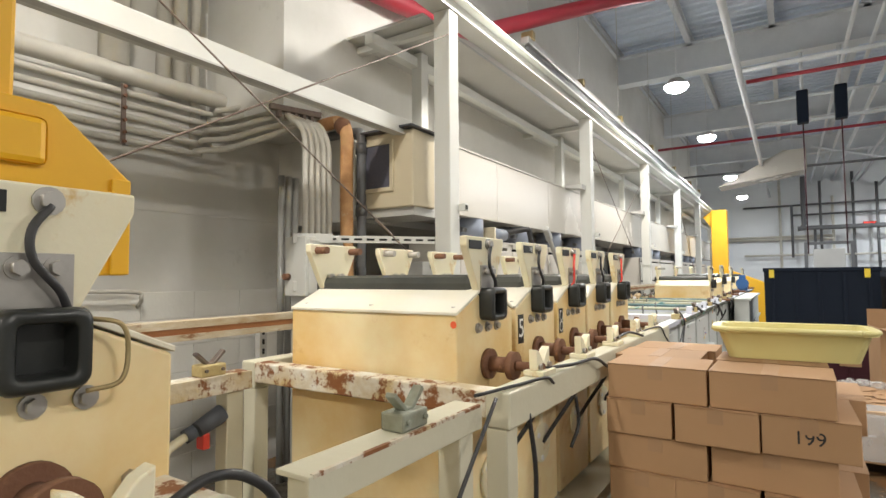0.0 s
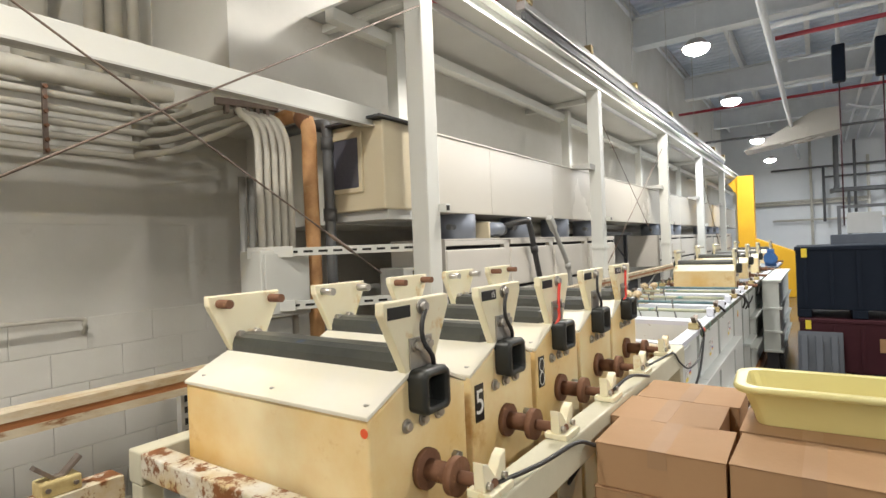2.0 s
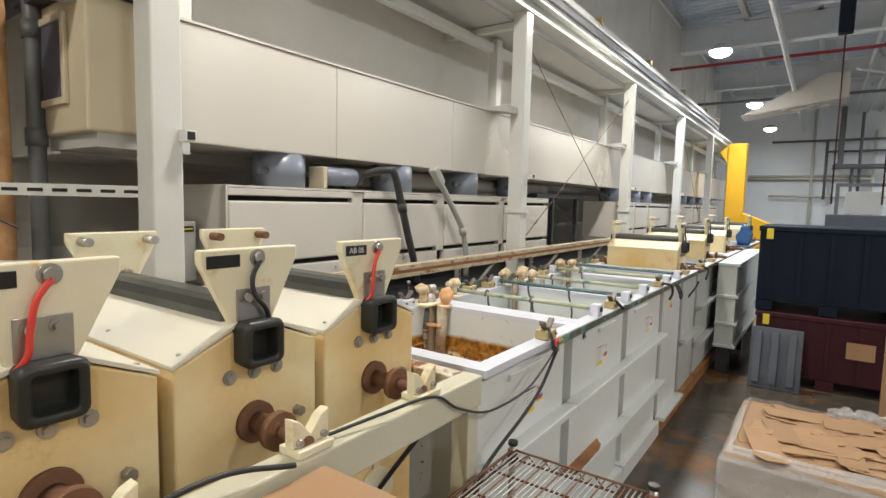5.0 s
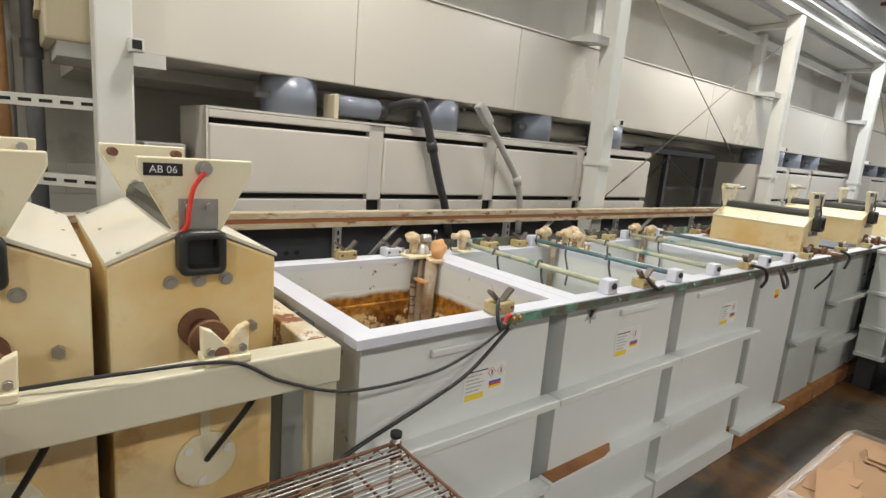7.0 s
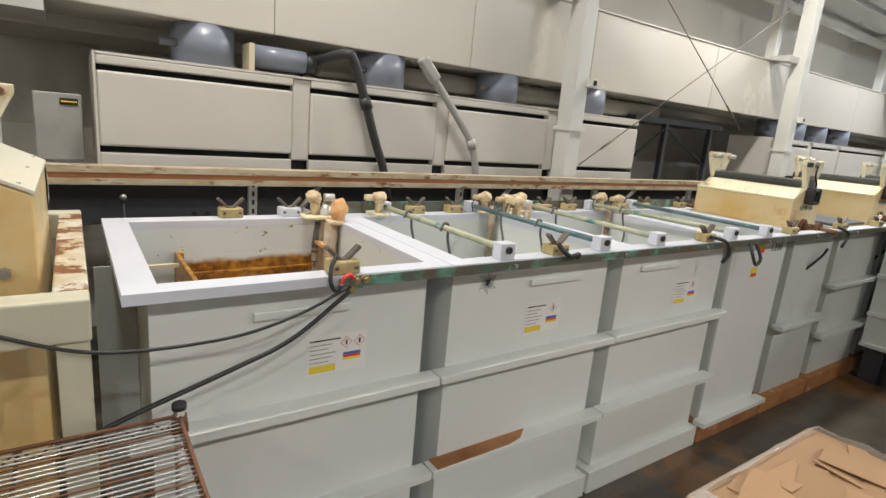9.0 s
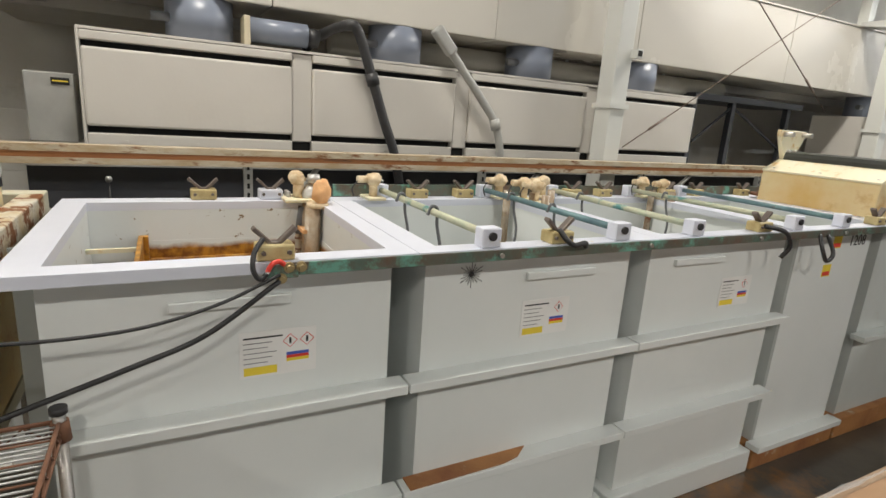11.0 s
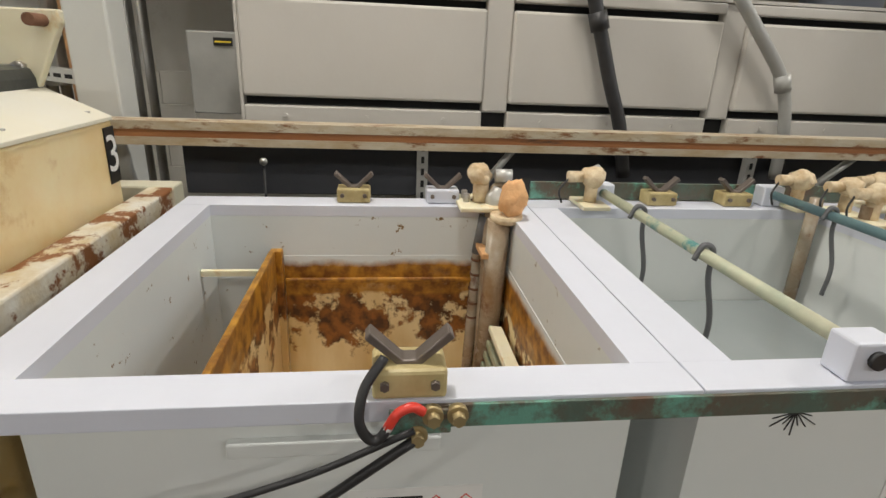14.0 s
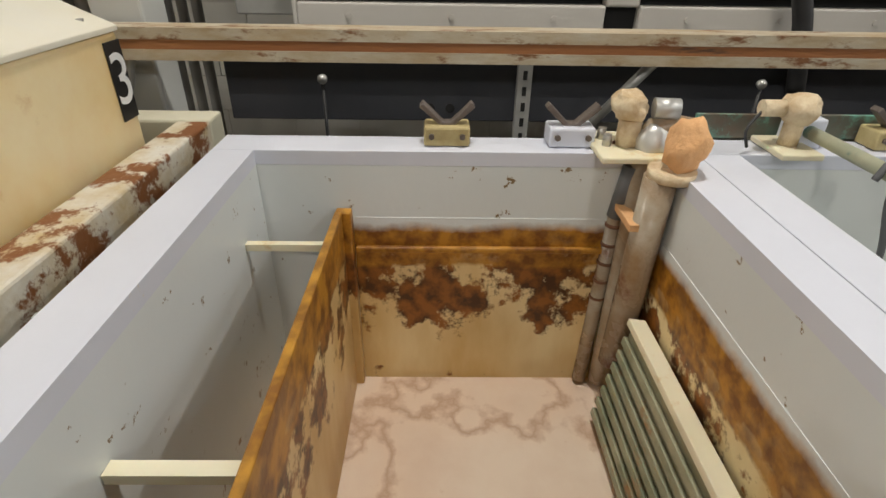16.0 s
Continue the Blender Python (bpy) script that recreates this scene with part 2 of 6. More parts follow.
def veins(m, colour, scale):
    n, link = m.node_tree.nodes, m.node_tree.links
    b = n["Principled BSDF"]
    under = b.inputs["Base Color"].links[0].from_socket
    geo = n.new("ShaderNodeNewGeometry")
    wob = n.new("ShaderNodeTexNoise")
    wob.inputs["Scale"].default_value, wob.inputs["Detail"].default_value = scale, 7
    link.new(geo.outputs["Position"], wob.inputs["Vector"])
    sub = n.new("ShaderNodeMath")
    sub.operation = "SUBTRACT"
    sub.inputs[1].default_value = 0.5
    link.new(wob.outputs[0], sub.inputs[0])
    ab = n.new("ShaderNodeMath")
    ab.operation = "ABSOLUTE"
    link.new(sub.outputs[0], ab.inputs[0])
    r = n.new("ShaderNodeMapRange")
    r.inputs[1].default_value, r.inputs[2].default_value, r.inputs[3].default_value, r.inputs[4].default_value = 0.0, 0.035, 0.75, 0.0
    link.new(ab.outputs[0], r.inputs[0])
    mix = n.new("ShaderNodeMix")
    mix.data_type = "RGBA"
    mix.inputs[7].default_value = (*colour, 1)
    link.new(r.outputs[0], mix.inputs[0])
    link.new(under, mix.inputs[6])
    link.new(mix.outputs[2], b.inputs["Base Color"])


veins(M_SCALE, (0.5, 0.3, 0.18), 3.6)

for m in (M_NAVY, M_MAROON):
    m.node_tree.nodes["Principled BSDF"].inputs["Specular IOR Level"].default_value = 0.2


def tide_mat(name, clean, low, top, soft=0.02):
    """Clean plastic above a tide line, rust bands and flaking scale below it."""
    m = mat(name, clean, 0.4, var=tuple(c * 0.9 for c in clean), scale=3, stain=(0.3, 0.25, 0.15), stain_scale=22, stain_at=0.73, stain_soft=0.03, bump=0.15)
    n, link = m.node_tree.nodes, m.node_tree.links
    b = n["Principled BSDF"]
    above = b.inputs["Base Color"].links[0].from_socket
    geo = n.new("ShaderNodeNewGeometry")
    sep = n.new("ShaderNodeSeparateXYZ")
    link.new(geo.outputs["Position"], sep.inputs[0])
    nz = n.new("ShaderNodeTexNoise")
    nz.inputs["Scale"].default_value, nz.inputs["Detail"].default_value, nz.inputs["Roughness"].default_value = 7.0, 10, 0.66
    link.new(geo.outputs["Position"], nz.inputs["Vector"])
    fine = n.new("ShaderNodeTexNoise")
    fine.inputs["Scale"].default_value, fine.inputs["Detail"].default_value = 30.0, 8
    link.new(geo.outputs["Position"], fine.inputs["Vector"])
    drip = n.new("ShaderNodeMapping")
    drip.inputs["Scale"].default_value = (5, 5, 1.6)
    link.new(geo.outputs["Position"], drip.inputs[0])
    streak = n.new("ShaderNodeTexNoise")
    streak.inputs["Scale"].default_value, streak.inputs["Detail"].default_value = 1.6, 6
    link.new(drip.outputs[0], streak.inputs["Vector"])
    base = n.new("ShaderNodeValToRGB")
    e = base.color_ramp.elements
    e[0].position, e[0].color = 0.35, (low[0] * 0.82, low[1] * 0.7, low[2] * 0.5, 1)
    e[1].position, e[1].color = 0.62, (*low, 1)
    link.new(streak.outputs[0], base.inputs[0])
    # flakes thin out downwards from the tide line
    gone = n.new("ShaderNodeMapRange")
    gone.inputs[1].default_value, gone.inputs[2].default_value, gone.inputs[3].default_value, gone.inputs[4].default_value = top - 0.34, top - 0.2, -0.12, 0.06
    link.new(sep.outputs[2], gone.inputs[0])
    addn = n.new("ShaderNodeMath")
    addn.operation = "ADD"
    link.new(nz.outputs[0], addn.inputs[0])
    link.new(gone.outputs[0], addn.inputs[1])
    addf = n.new("ShaderNodeMath")
    addf.operation = "MULTIPLY_ADD"
    addf.inputs[1].default_value = 0.16
    link.new(fine.outputs[0], addf.inputs[0])
    link.new(addn.outputs[0], addf.inputs[2])
    fl = n.new("ShaderNodeMapRange")
    fl.inputs[1].default_value, fl.inputs[2].default_value = 0.59, 0.635
    link.new(addf.outputs[0], fl.inputs[0])
    brown = n.new("ShaderNodeValToRGB")
    e = brown.color_ramp.elements
    e[0].position, e[0].color = 0.4, (0.07, 0.024, 0.006, 1)
    e[1].position, e[1].color = 0.62, (0.3, 0.11, 0.018, 1)
    link.new(fine.outputs[0], brown.inputs[0])
    flake = n.new("ShaderNodeMix")
    flake.data_type = "RGBA"
    link.new(fl.outputs[0], flake.inputs[0])
    link.new(base.outputs[0], flake.inputs[6])
    link.new(brown.outputs[0], flake.inputs[7])
    band = n.new("ShaderNodeMapRange")
    band.inputs[1].default_value, band.inputs[2].default_value = top - 0.46, top + 0.02
    jig = n.new("ShaderNodeMath")
    jig.operation = "MULTIPLY_ADD"
    jig.inputs[1].default_value = 0.05
    link.new(nz.outputs[0], jig.inputs[0])
    link.new(sep.outputs[2], jig.inputs[2])
    link.new(jig.outputs[0], band.inputs[0])
    bands = n.new("ShaderNodeValToRGB")
    bands.color_ramp.interpolation = "LINEAR"
    e = bands.color_ramp.elements
    e[0].position, e[0].color = 0.0, (0, 0, 0, 1)
    e[1].position, e[1].color = 1.0, (1, 1, 1, 1)
    for p, c in ((0.79, 0.0), (0.81, 0.95), (0.86, 0.75), (0.87, 1.0), (0.93, 0.9)):
        k = e.new(p)
        k.color = (c, c, c, 1)
    link.new(band.outputs[0], bands.inputs[0])
    mixb = n.new("ShaderNodeMix")
    mixb.data_type = "RGBA"
    ochre = n.new("ShaderNodeValToRGB")
    e = ochre.color_ramp.elements
    e[0].position, e[0].color = 0.38, (0.19, 0.066, 0.008, 1)
    e[1].position, e[1].color = 0.62, (0.5, 0.235, 0.025, 1)
    link.new(fine.outputs[0], ochre.inputs[0])
    link.new(ochre.outputs[0], mixb.inputs[7])
    link.new(bands.outputs[0], mixb.inputs[0])
    link.new(flake.outputs[2], mixb.inputs[6])
    cut = n.new("ShaderNodeMapRange")
    cut.inputs[1].default_value, cut.inputs[2].default_value = top + 0.01, top + 0.01 + soft
    link.new(jig.outputs[0], cut.inputs[0])
    fin = n.new("ShaderNodeMix")
    fin.data_type = "RGBA"
    link.new(cut.outputs[0], fin.inputs[0])
    link.new(mixb.outputs[2], fin.inputs[6])
    link.new(above, fin.inputs[7])
    link.new(fin.outputs[2], b.inputs["Base Color"])
    return m


M_TIDE = tide_mat("rust_stained_tank", (0.72, 0.76, 0.76), (0.83, 0.69, 0.4), 1.075)
M_TIDEPLATE = tide_mat("rust_stained_plate", (0.55, 0.33, 0.06), (0.74, 0.57, 0.3), 1.12, 0.05)


# ---- geometry helpers ----
def bx(bm, x0, x1, y0, y1, z0, z1, bev=0.0, m=None):
    r = bmesh.ops.create_cube(bm, size=1.0)
    for v in r["verts"]:
        v.co = Vector(((x0 + x1) / 2 + v.co.x * (x1 - x0), (y0 + y1) / 2 + v.co.y * (y1 - y0), (z0 + z1) / 2 + v.co.z * (z1 - z0)))
    if m is not None:
        bmesh.ops.transform(bm, matrix=m, verts=r["verts"])
    if bev:
        es = list({e for v in r["verts"] for e in v.link_edges})
        bmesh.ops.bevel(bm, geom=es, offset=bev, segments=2, profile=0.5, affect="EDGES")
    return bm


def box(x0, x1, y0, y1, z0, z1, bev=0.0, m=None):
    return bx(bmesh.new(), x0, x1, y0, y1, z0, z1, bev, m)


def cy(bm, p0, p1, r, r2=None, seg=18):
    p0, p1 = Vector(p0), Vector(p1)
    d = p1 - p0
    q = Matrix.Translation((p0 + p1) / 2) @ d.to_track_quat("Z", "Y").to_matrix().to_4x4()
    made = bmesh.ops.create_cone(bm, cap_ends=True, segments=seg, radius1=r, radius2=r if r2 is None else r2, depth=d.length, matrix=q)
    fs = {f for v in made["verts"] for f in v.link_faces}
    for f in fs:
        if len(f.verts) == 4:
            f.smooth = True
    return bm


def cyl(p0, p1, r, r2=None, seg=18):
    return cy(bmesh.new(), p0, p1, r, r2, seg)


def curve(pts, n=6):
    pts = [Vector(p) for p in pts]
    if len(pts) == 2:
        return pts
    ext = [pts[0] * 2 - pts[1]] + pts + [pts[-1] * 2 - pts[-2]]
    out = []
    for i in range(1, len(ext) - 2):
        a, b, c, d = ext[i - 1:i + 3]
        for k in range(n):
            t = k / n
            out.append(0.5 * ((2 * b) + (c - a) * t + (2 * a - 5 * b + 4 * c - d) * t * t + (3 * b - a - 3 * c + d) * t ** 3))
    return out + [pts[-1]]


def sweep(bm, pts, r, seg=8, n=6):
    path = curve(pts, n)
    rings = []
    up = Vector((0.13, 0.31, 0.94)).normalized()
    for i, p in enumerate(path):
        d = (path[min(i + 1, len(path) - 1)] - path[max(i - 1, 0)]).normalized()
        side = d.cross(up)
        if side.length < 0.1:
            side = d.cross(Vector((1, 0, 0)))
        side.normalize()
        up2 = side.cross(d).normalized()
        up = up2
        rings.append([bm.verts.new(p + (side * math.cos(a) + up2 * math.sin(a)) * r) for a in (2 * math.pi * k / seg for k in range(seg))])
    for a, b in zip(rings, rings[1:]):
        for k in range(seg):
            f = bm.faces.new((a[k], a[(k + 1) % seg], b[(k + 1) % seg], b[k]))
            f.smooth = True
    bm.faces.new(rings[0][::-1])
    bm.faces.new(rings[-1])
    return bm


def tube(pts, r, seg=8, n=6):
    return sweep(bmesh.new(), pts, r, seg, n)


def prism(bm, poly, axis, a0, a1, bev=0.0, m=None):
    """Extrudes an outline along an axis. For 'x' it is (y, z), for 'y' (x, z), for 'z' (x, y)."""
    def at(p, a):
        return {"x": (a, p[0], p[1]), "y": (p[0], a, p[1]), "z": (p[0], p[1], a)}[axis]
    lo = [bm.verts.new(at(p, a0)) for p in poly]
    hi = [bm.verts.new(at(p, a1)) for p in poly]
    fs = [bm.faces.new(lo[::-1]), bm.faces.new(hi)]
    k = len(poly)
    for i in range(k):
        fs.append(bm.faces.new((lo[i], lo[(i + 1) % k], hi[(i + 1) % k], hi[i])))
    bmesh.ops.recalc_face_normals(bm, faces=fs)
    if m is not None:
        bmesh.ops.transform(bm, matrix=m, verts=lo + hi)
    if bev:
        es = list({e for f in fs for e in f.edges})
        bmesh.ops.bevel(bm, geom=es, offset=bev, segments=2, profile=0.5, affect="EDGES")
    return bm


def lump(bm, c, r, seed, squash=(1, 1, 1), rough=0.35):
    made = bmesh.ops.create_icosphere(bm, subdivisions=3, radius=1.0)
    for v in made["verts"]:
        d = 1 + rough * noise.noise(v.co * 1.7 + Vector((seed * 3.1, seed, 0))) + rough * 0.35 * noise.noise(v.co * 5 + Vector((0, seed * 7.7, seed)))
        v.co = Vector(c) + Vector((v.co.x * squash[0], v.co.y * squash[1], v.co.z * squash[2])) * r * d
    for f in {f for v in made["verts"] for f in v.link_faces}:
        f.smooth = True
    return bm


def mesh_of(name, bm, material):
    me = bpy.data.meshes.new(name)
    bm.to_mesh(me)
    bm.free()
    me.materials.append(material)
    return me


def part(name, bm, material, parent, label=""):
    ob = new(name, mesh_of(name, bm, material))
    ob.parent = parent
    return tagged(ob, label)


def solid(name, bm, material, label, category, group="", kind=""):
    return tagged(new(name, mesh_of(name, bm, material)), label, category, group, kind)


def thing(name, label, category, at=(0, 0, 0), group="", kind="", turn=0.0):
    ob = new(name)
    ob.matrix_basis = pose(*at, 0, 0, turn)
    ob.empty_display_size = 0.05
    return tagged(ob, label, category, group, kind)


def words(name, text, size, m, material, parent, align="CENTER"):
    c = bpy.data.curves.new(name, "FONT")
    c.body, c.size, c.align_x, c.align_y, c.extrude = text, size, align, "CENTER", 0.0004
    ob = new(name, c)
    c.materials.append(material)
    ob.parent = parent
    ob.matrix_basis = m
    return ob


FACE_X = Matrix(((0, 0, 1, 0), (1, 0, 0, 0), (0, 1, 0, 0), (0, 0, 0, 1)))  # text lies in the plane x = const, read from +x


# ---- the hall ----
WALL_X, END_Y, BACK_Y, SIDE_X, DECK_Z = -3.8, 26.0, -7.0, 9.0, 6.4
solid("floor", box(WALL_X - 0.3, SIDE_X, BACK_Y, END_Y + 0.3, -0.2, 0), M_FLOOR, "dark wet concrete floor with rust stains", "floor", kind="structure")

wall = thing("wall_west", "white painted wall of blocks below and smooth panel above", "wall", kind="structure")
part("upper_wall", box(WALL_X - 0.3, WALL_X, BACK_Y, END_Y, 2.04, DECK_Z), M_WALL, wall)
part("lower_wall", box(WALL_X - 0.3, WALL_X - 0.006, BACK_Y, END_Y, 1.46, 2.04), M_WALL, wall)
rng = random.Random(4)
block_mesh = mesh_of("block", box(-0.03, 0.03, -0.1985, 0.1985, -0.0985, 0.0985, 0.003), M_BLOCK)
part("block_core", box(WALL_X - 0.3, WALL_X - 0.008, BACK_Y, END_Y, 0, 1.46), M_WALL, wall)
for row in range(7):
    for k in range(26):
        b = new("block", block_mesh)
        b.parent = wall
        b.matrix_basis = pose(WALL_X - 0.03 + rng.uniform(0, 0.004), -3.0 + (k + 0.5 * (row % 2)) * 0.4, 0.16 + row * 0.2)

solid("wall_north", box(WALL_X - 0.3, SIDE_X, END_Y, END_Y + 0.3, 0, DECK_Z), M_WALL_FAR, "pale grey end wall of the hall, bluish haze in its colour", "wall", kind="structure")
solid("wall_south", box(WALL_X - 0.3, SIDE_X, BACK_Y - 0.3, BACK_Y, 0, DECK_Z), M_WALL, "pale painted wall behind", "wall", kind="structure")
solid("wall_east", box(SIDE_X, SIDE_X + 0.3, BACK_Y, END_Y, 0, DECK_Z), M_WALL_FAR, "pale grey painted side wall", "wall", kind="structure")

deck = bmesh.new()
outline = []
x = WALL_X - 0.3
y = BACK_Y
while y < END_Y:
    outline += [(y, DECK_Z), (y + 0.09, DECK_Z), (y + 0.12, DECK_Z + 0.06), (y + 0.21, DECK_Z + 0.06)]
    y += 0.24
lo = [deck.verts.new((x, p[0], p[1])) for p in outline]
hi = [deck.verts.new((SIDE_X, p[0], p[1])) for p in outline]
for a in range(len(outline) - 1):
    deck.faces.new((lo[a], lo[a + 1], hi[a + 1], hi[a]))
bx(deck, x, SIDE_X, BACK_Y, END_Y, DECK_Z + 0.1, DECK_Z + 0.3)
solid("ceiling", deck, M_DECK, "corrugated grey steel roof deck", "ceiling", kind="structure")


def ibeam(bm, x0, x1, y0, y1, z0, z1, along, t=0.02):
    a, b, lo, hi = (x0, x1, y0, y1) if along == "y" else (y0, y1, x0, x1)
    c = (a + b) / 2
    shape = [(a, z0), (b, z0), (b, z0 + t), (c + t / 2, z0 + t), (c + t / 2, z1 - t), (b, z1 - t), (b, z1), (a, z1), (a, z1 - t), (c - t / 2, z1 - t), (c - t / 2, z0 + t), (a, z0 + t)]
    return prism(bm, shape, along, lo, hi)


for yy in (-3.5, 1.5, 6.5, 11.5, 16.5, 21.5):
    solid("roof_beam", ibeam(bmesh.new(), WALL_X, SIDE_X, yy - 0.15, yy + 0.15, 5.55, 6.15, "x", 0.03), M_CEILSTEEL, "deep pale grey steel roof beam", "beam", "roof beams", "structure")
for xx in (-2.9, -1.5, -0.1, 1.3, 2.7, 4.1, 5.5, 6.9):
    bm = bmesh.new()
    bx(bm, xx - 0.05, xx + 0.05, BACK_Y, END_Y, 6.3, 6.36)
    bx(bm, xx - 0.05, xx + 0.05, BACK_Y, END_Y, 6.12, 6.15)
    k = BACK_Y
    while k < END_Y - 0.6:
        cy(bm, (xx, k, 6.14), (xx, k + 0.3, 6.31), 0.012, seg=5)
        cy(bm, (xx, k + 0.3, 6.31), (xx, k + 0.6, 6.14), 0.012, seg=5)
        k += 0.6
    solid("roof_joist", bm, M_CEILSTEEL, "grey open-web steel roof joist", "joist", "roof joists", "structure")


# ---- high-bay lamps in two rows ----
def high_bay(x, y, z, power=1.0):
    t = thing("high_bay_lamp", "round white high-bay lamp hanging, switched on", "ceiling lamp", (x, y, z), "high-bay lamps")
    part("housing", cyl((0, 0, 0.02), (0, 0, 0.12), 0.17, 0.09, 28), M_LAMPBODY, t)
    dome = bmesh.new()
    rings = [[dome.verts.new((0.165 * math.cos(a) * math.cos(2 * math.pi * k / 28), 0.165 * math.cos(a) * math.sin(2 * math.pi * k / 28), 0.018 - 0.1 * math.sin(a))) for k in range(28)] for a in (0.0, 0.35, 0.7, 1.05, 1.35)]
    for ra, rb in zip(rings, rings[1:]):
        for k in range(28):
            dome.faces.new((ra[k], rb[k], rb[(k + 1) % 28], ra[(k + 1) % 28])).smooth = True
    dome.faces.new(rings[-1][::-1])
    dome.faces.new(rings[0])
    bmesh.ops.recalc_face_normals(dome, faces=dome.faces[:])
    part("lens", dome, M_LENS, t, "glowing white lens")
    part("hanger", cyl((0, 0, 0.12), (0, 0, DECK_Z + 0.02 - z), 0.006, seg=6), M_CEILSTEEL, t)
    lamp = bpy.data.lights.new("lamp_light", "AREA")
    lamp.shape, lamp.size, lamp.energy, lamp.color = "DISK", 0.32, LAMP_WATTS * power, LAMP_COLOR if y < 9 else COOL_COLOR
    ob = new("lamp_light", lamp)
    ob.matrix_basis = pose(x, y, z - 0.09)
    return t


# lamps at y below 5 are unseen; 0.2 and 4.1 tuned for brightness
for yy in LAMP_ROW_Y:
    high_bay(-1.285, yy, 4.3, {4.1: 0.72, 0.2: 1.35}.get(yy, 1.0))
# unseen second row; last two lamps added to light the end wall
for yy in (-4.5, -0.5, 3.5, 7.5, 11.5, 15.5, 19.5, 23.5):
    high_bay(3.9, yy, 4.6)

# ---- roof services ----
for k, (xx, z, r, m) in enumerate(((-0.55, 4.75, 0.05, M_CEILSTEEL), (0.9, 5.2, 0.03, M_CEILSTEEL), (1.25, 5.25, 0.03, M_CEILSTEEL), (1.6, 5.25, 0.04, M_CEILSTEEL), (2.2, 5.1, 0.03, M_CEILSTEEL), (2.4, 5.15, 0.03, M_CEILSTEEL), (3.0, 4.9, 0.05, M_CEILSTEEL), (4.6, 5.1, 0.06, M_CEILSTEEL))):
    solid("roof_pipe", cyl((xx, BACK_Y, z), (xx, END_Y, z), r, seg=12), m, "pale grey pipe running under the roof", "pipe", "roof pipes", "structure")
for yy, z, x0, x1, m, lab in ((9.5, 4.75, -0.5, 6, M_CEILSTEEL, "pale conduit crossing under the roof"), (10.6, 4.9, -0.5, 4.0, M_FIRERED, "dark red sprinkler pipe under the roof"), (13.6, 4.8, -0.5, 6, M_CEILSTEEL, "pale conduit crossing under the roof"),
                              (7.4, 5.0, 1.2, 6, M_FIRERED, "dark red sprinkler pipe under the roof"), (18.2, 4.6, -3, 7, M_PVCDK, "dark pipe crossing under the roof"), (15.6, 5.0, -3, 7, M_FIRERED, "dark red sprinkler pipe under the roof")):
    solid("cross_pipe", cyl((x0, yy, z), (x1, yy, z), 0.035, seg=12), m, lab, "pipe", kind="structure")
MAIN = [(-2.82, 2.6, 3.86), (-2.8, 3.54, 3.94), (-2.68, 4.7, 4.08), (-2.5, 4.95, 4.16), (-1.6, 6.3, 4.8), (-0.4, 8.0, 5.5)]
solid("sprinkler_main", tube(MAIN, 0.085, 14, 2), M_FIRERED, "thick red sprinkler main bending under the roof", "pipe", kind="structure")
for xx in (0.32, 0.88):
    t = thing("cord_reel", "dark hanging hoist housing with a long cord", "hoist", (xx, 11.5, 0), "hanging hoists")
    part("housing", box(-0.09, 0.09, -0.09, 0.09, 4.25, 4.85, 0.02), M_NAVY, t)
    part("cord", cyl((0, 0, 1.9), (0, 0, 4.25), 0.012, seg=6), M_MAROON, t, "dull red cord")
    part("bracket", cyl((0, 0, 4.85), (0, 0, 5.56), 0.03, seg=8), M_CEILSTEEL, t)

for k, (x0, y0, x1, y1, z) in enumerate(((1.0, 6.0, 2.6, 13.0, 5.0), (1.3, 6.0, 2.9, 13.0, 5.05), (1.5, 8.2, 5.5, 8.2, 4.9), (-0.4, 12.4, 5.5, 12.4, 5.0), (0.6, 16.0, 3.2, 20.0, 4.7))):
    solid("roof_conduit", cyl((x0, y0, z), (x1, y1, z), 0.028, seg=10), M_CEILSTEEL, "pale conduit slung below the roof joists", "conduit", "roof conduits", "structure")
for xx, z0, z1 in ((0.2, 2.2, 4.3), (0.95, 1.5, 3.3), (1.15, 2.5, 5.2), (2.9, 1.0, 5.0), (3.4, 0.5, 5.0)):
    solid("drop_pipe", cyl((xx, 25.6, z0), (xx, 25.6, z1), 0.05, seg=10), M_PVCDK, "dark blue-grey drop pipe at the end wall", "pipe", kind="structure")
for z, x0, x1 in ((2.3, -1.5, 4.0), (3.9, 0.2, 5.0), (4.3, -1.5, 3.5)):
    solid("wall_pipe", cyl((x0, 25.7, z), (x1, 25.7, z), 0.04, seg=10), M_PVCDK if z > 3 else M_PIPEW, "pipe along the end wall", "pipe", kind="structure")

# ---- end wall: pipes, exit sign, supply duct ----
for z in (2.95, 3.05):
    solid("wall_pipe", cyl((-2.2, 25.8, z), (1.6, 25.8, z), 0.045, seg=10), M_PIPEW, "pale pipe along the end wall", "pipe", kind="structure")
for xx, z0, z1 in ((-0.2, 0.0, 5.5), (1.55, 0, 4.6), (2.2, 0, 5.5)):
    solid("wall_pipe", cyl((xx, 25.8, z0), (xx, 25.8, z1), 0.05, seg=10), M_PIPEW if xx < 2 else M_PVCDK, "upright pipe on the end wall", "pipe", kind="structure")
solid("dark_pipe_loop", tube([(0.6, 25.4, 5.4), (0.6, 25.4, 3.5), (0.75, 25.4, 3.35), (5.5, 25.4, 3.35)], 0.09, 10, 4), M_PVCDK, "dark blue-grey pipe along the end wall", "pipe", kind="structure")
ex = thing("exit_sign", "red glowing exit sign on the end wall", "exit sign", (2.68, 25.9, 3.43))
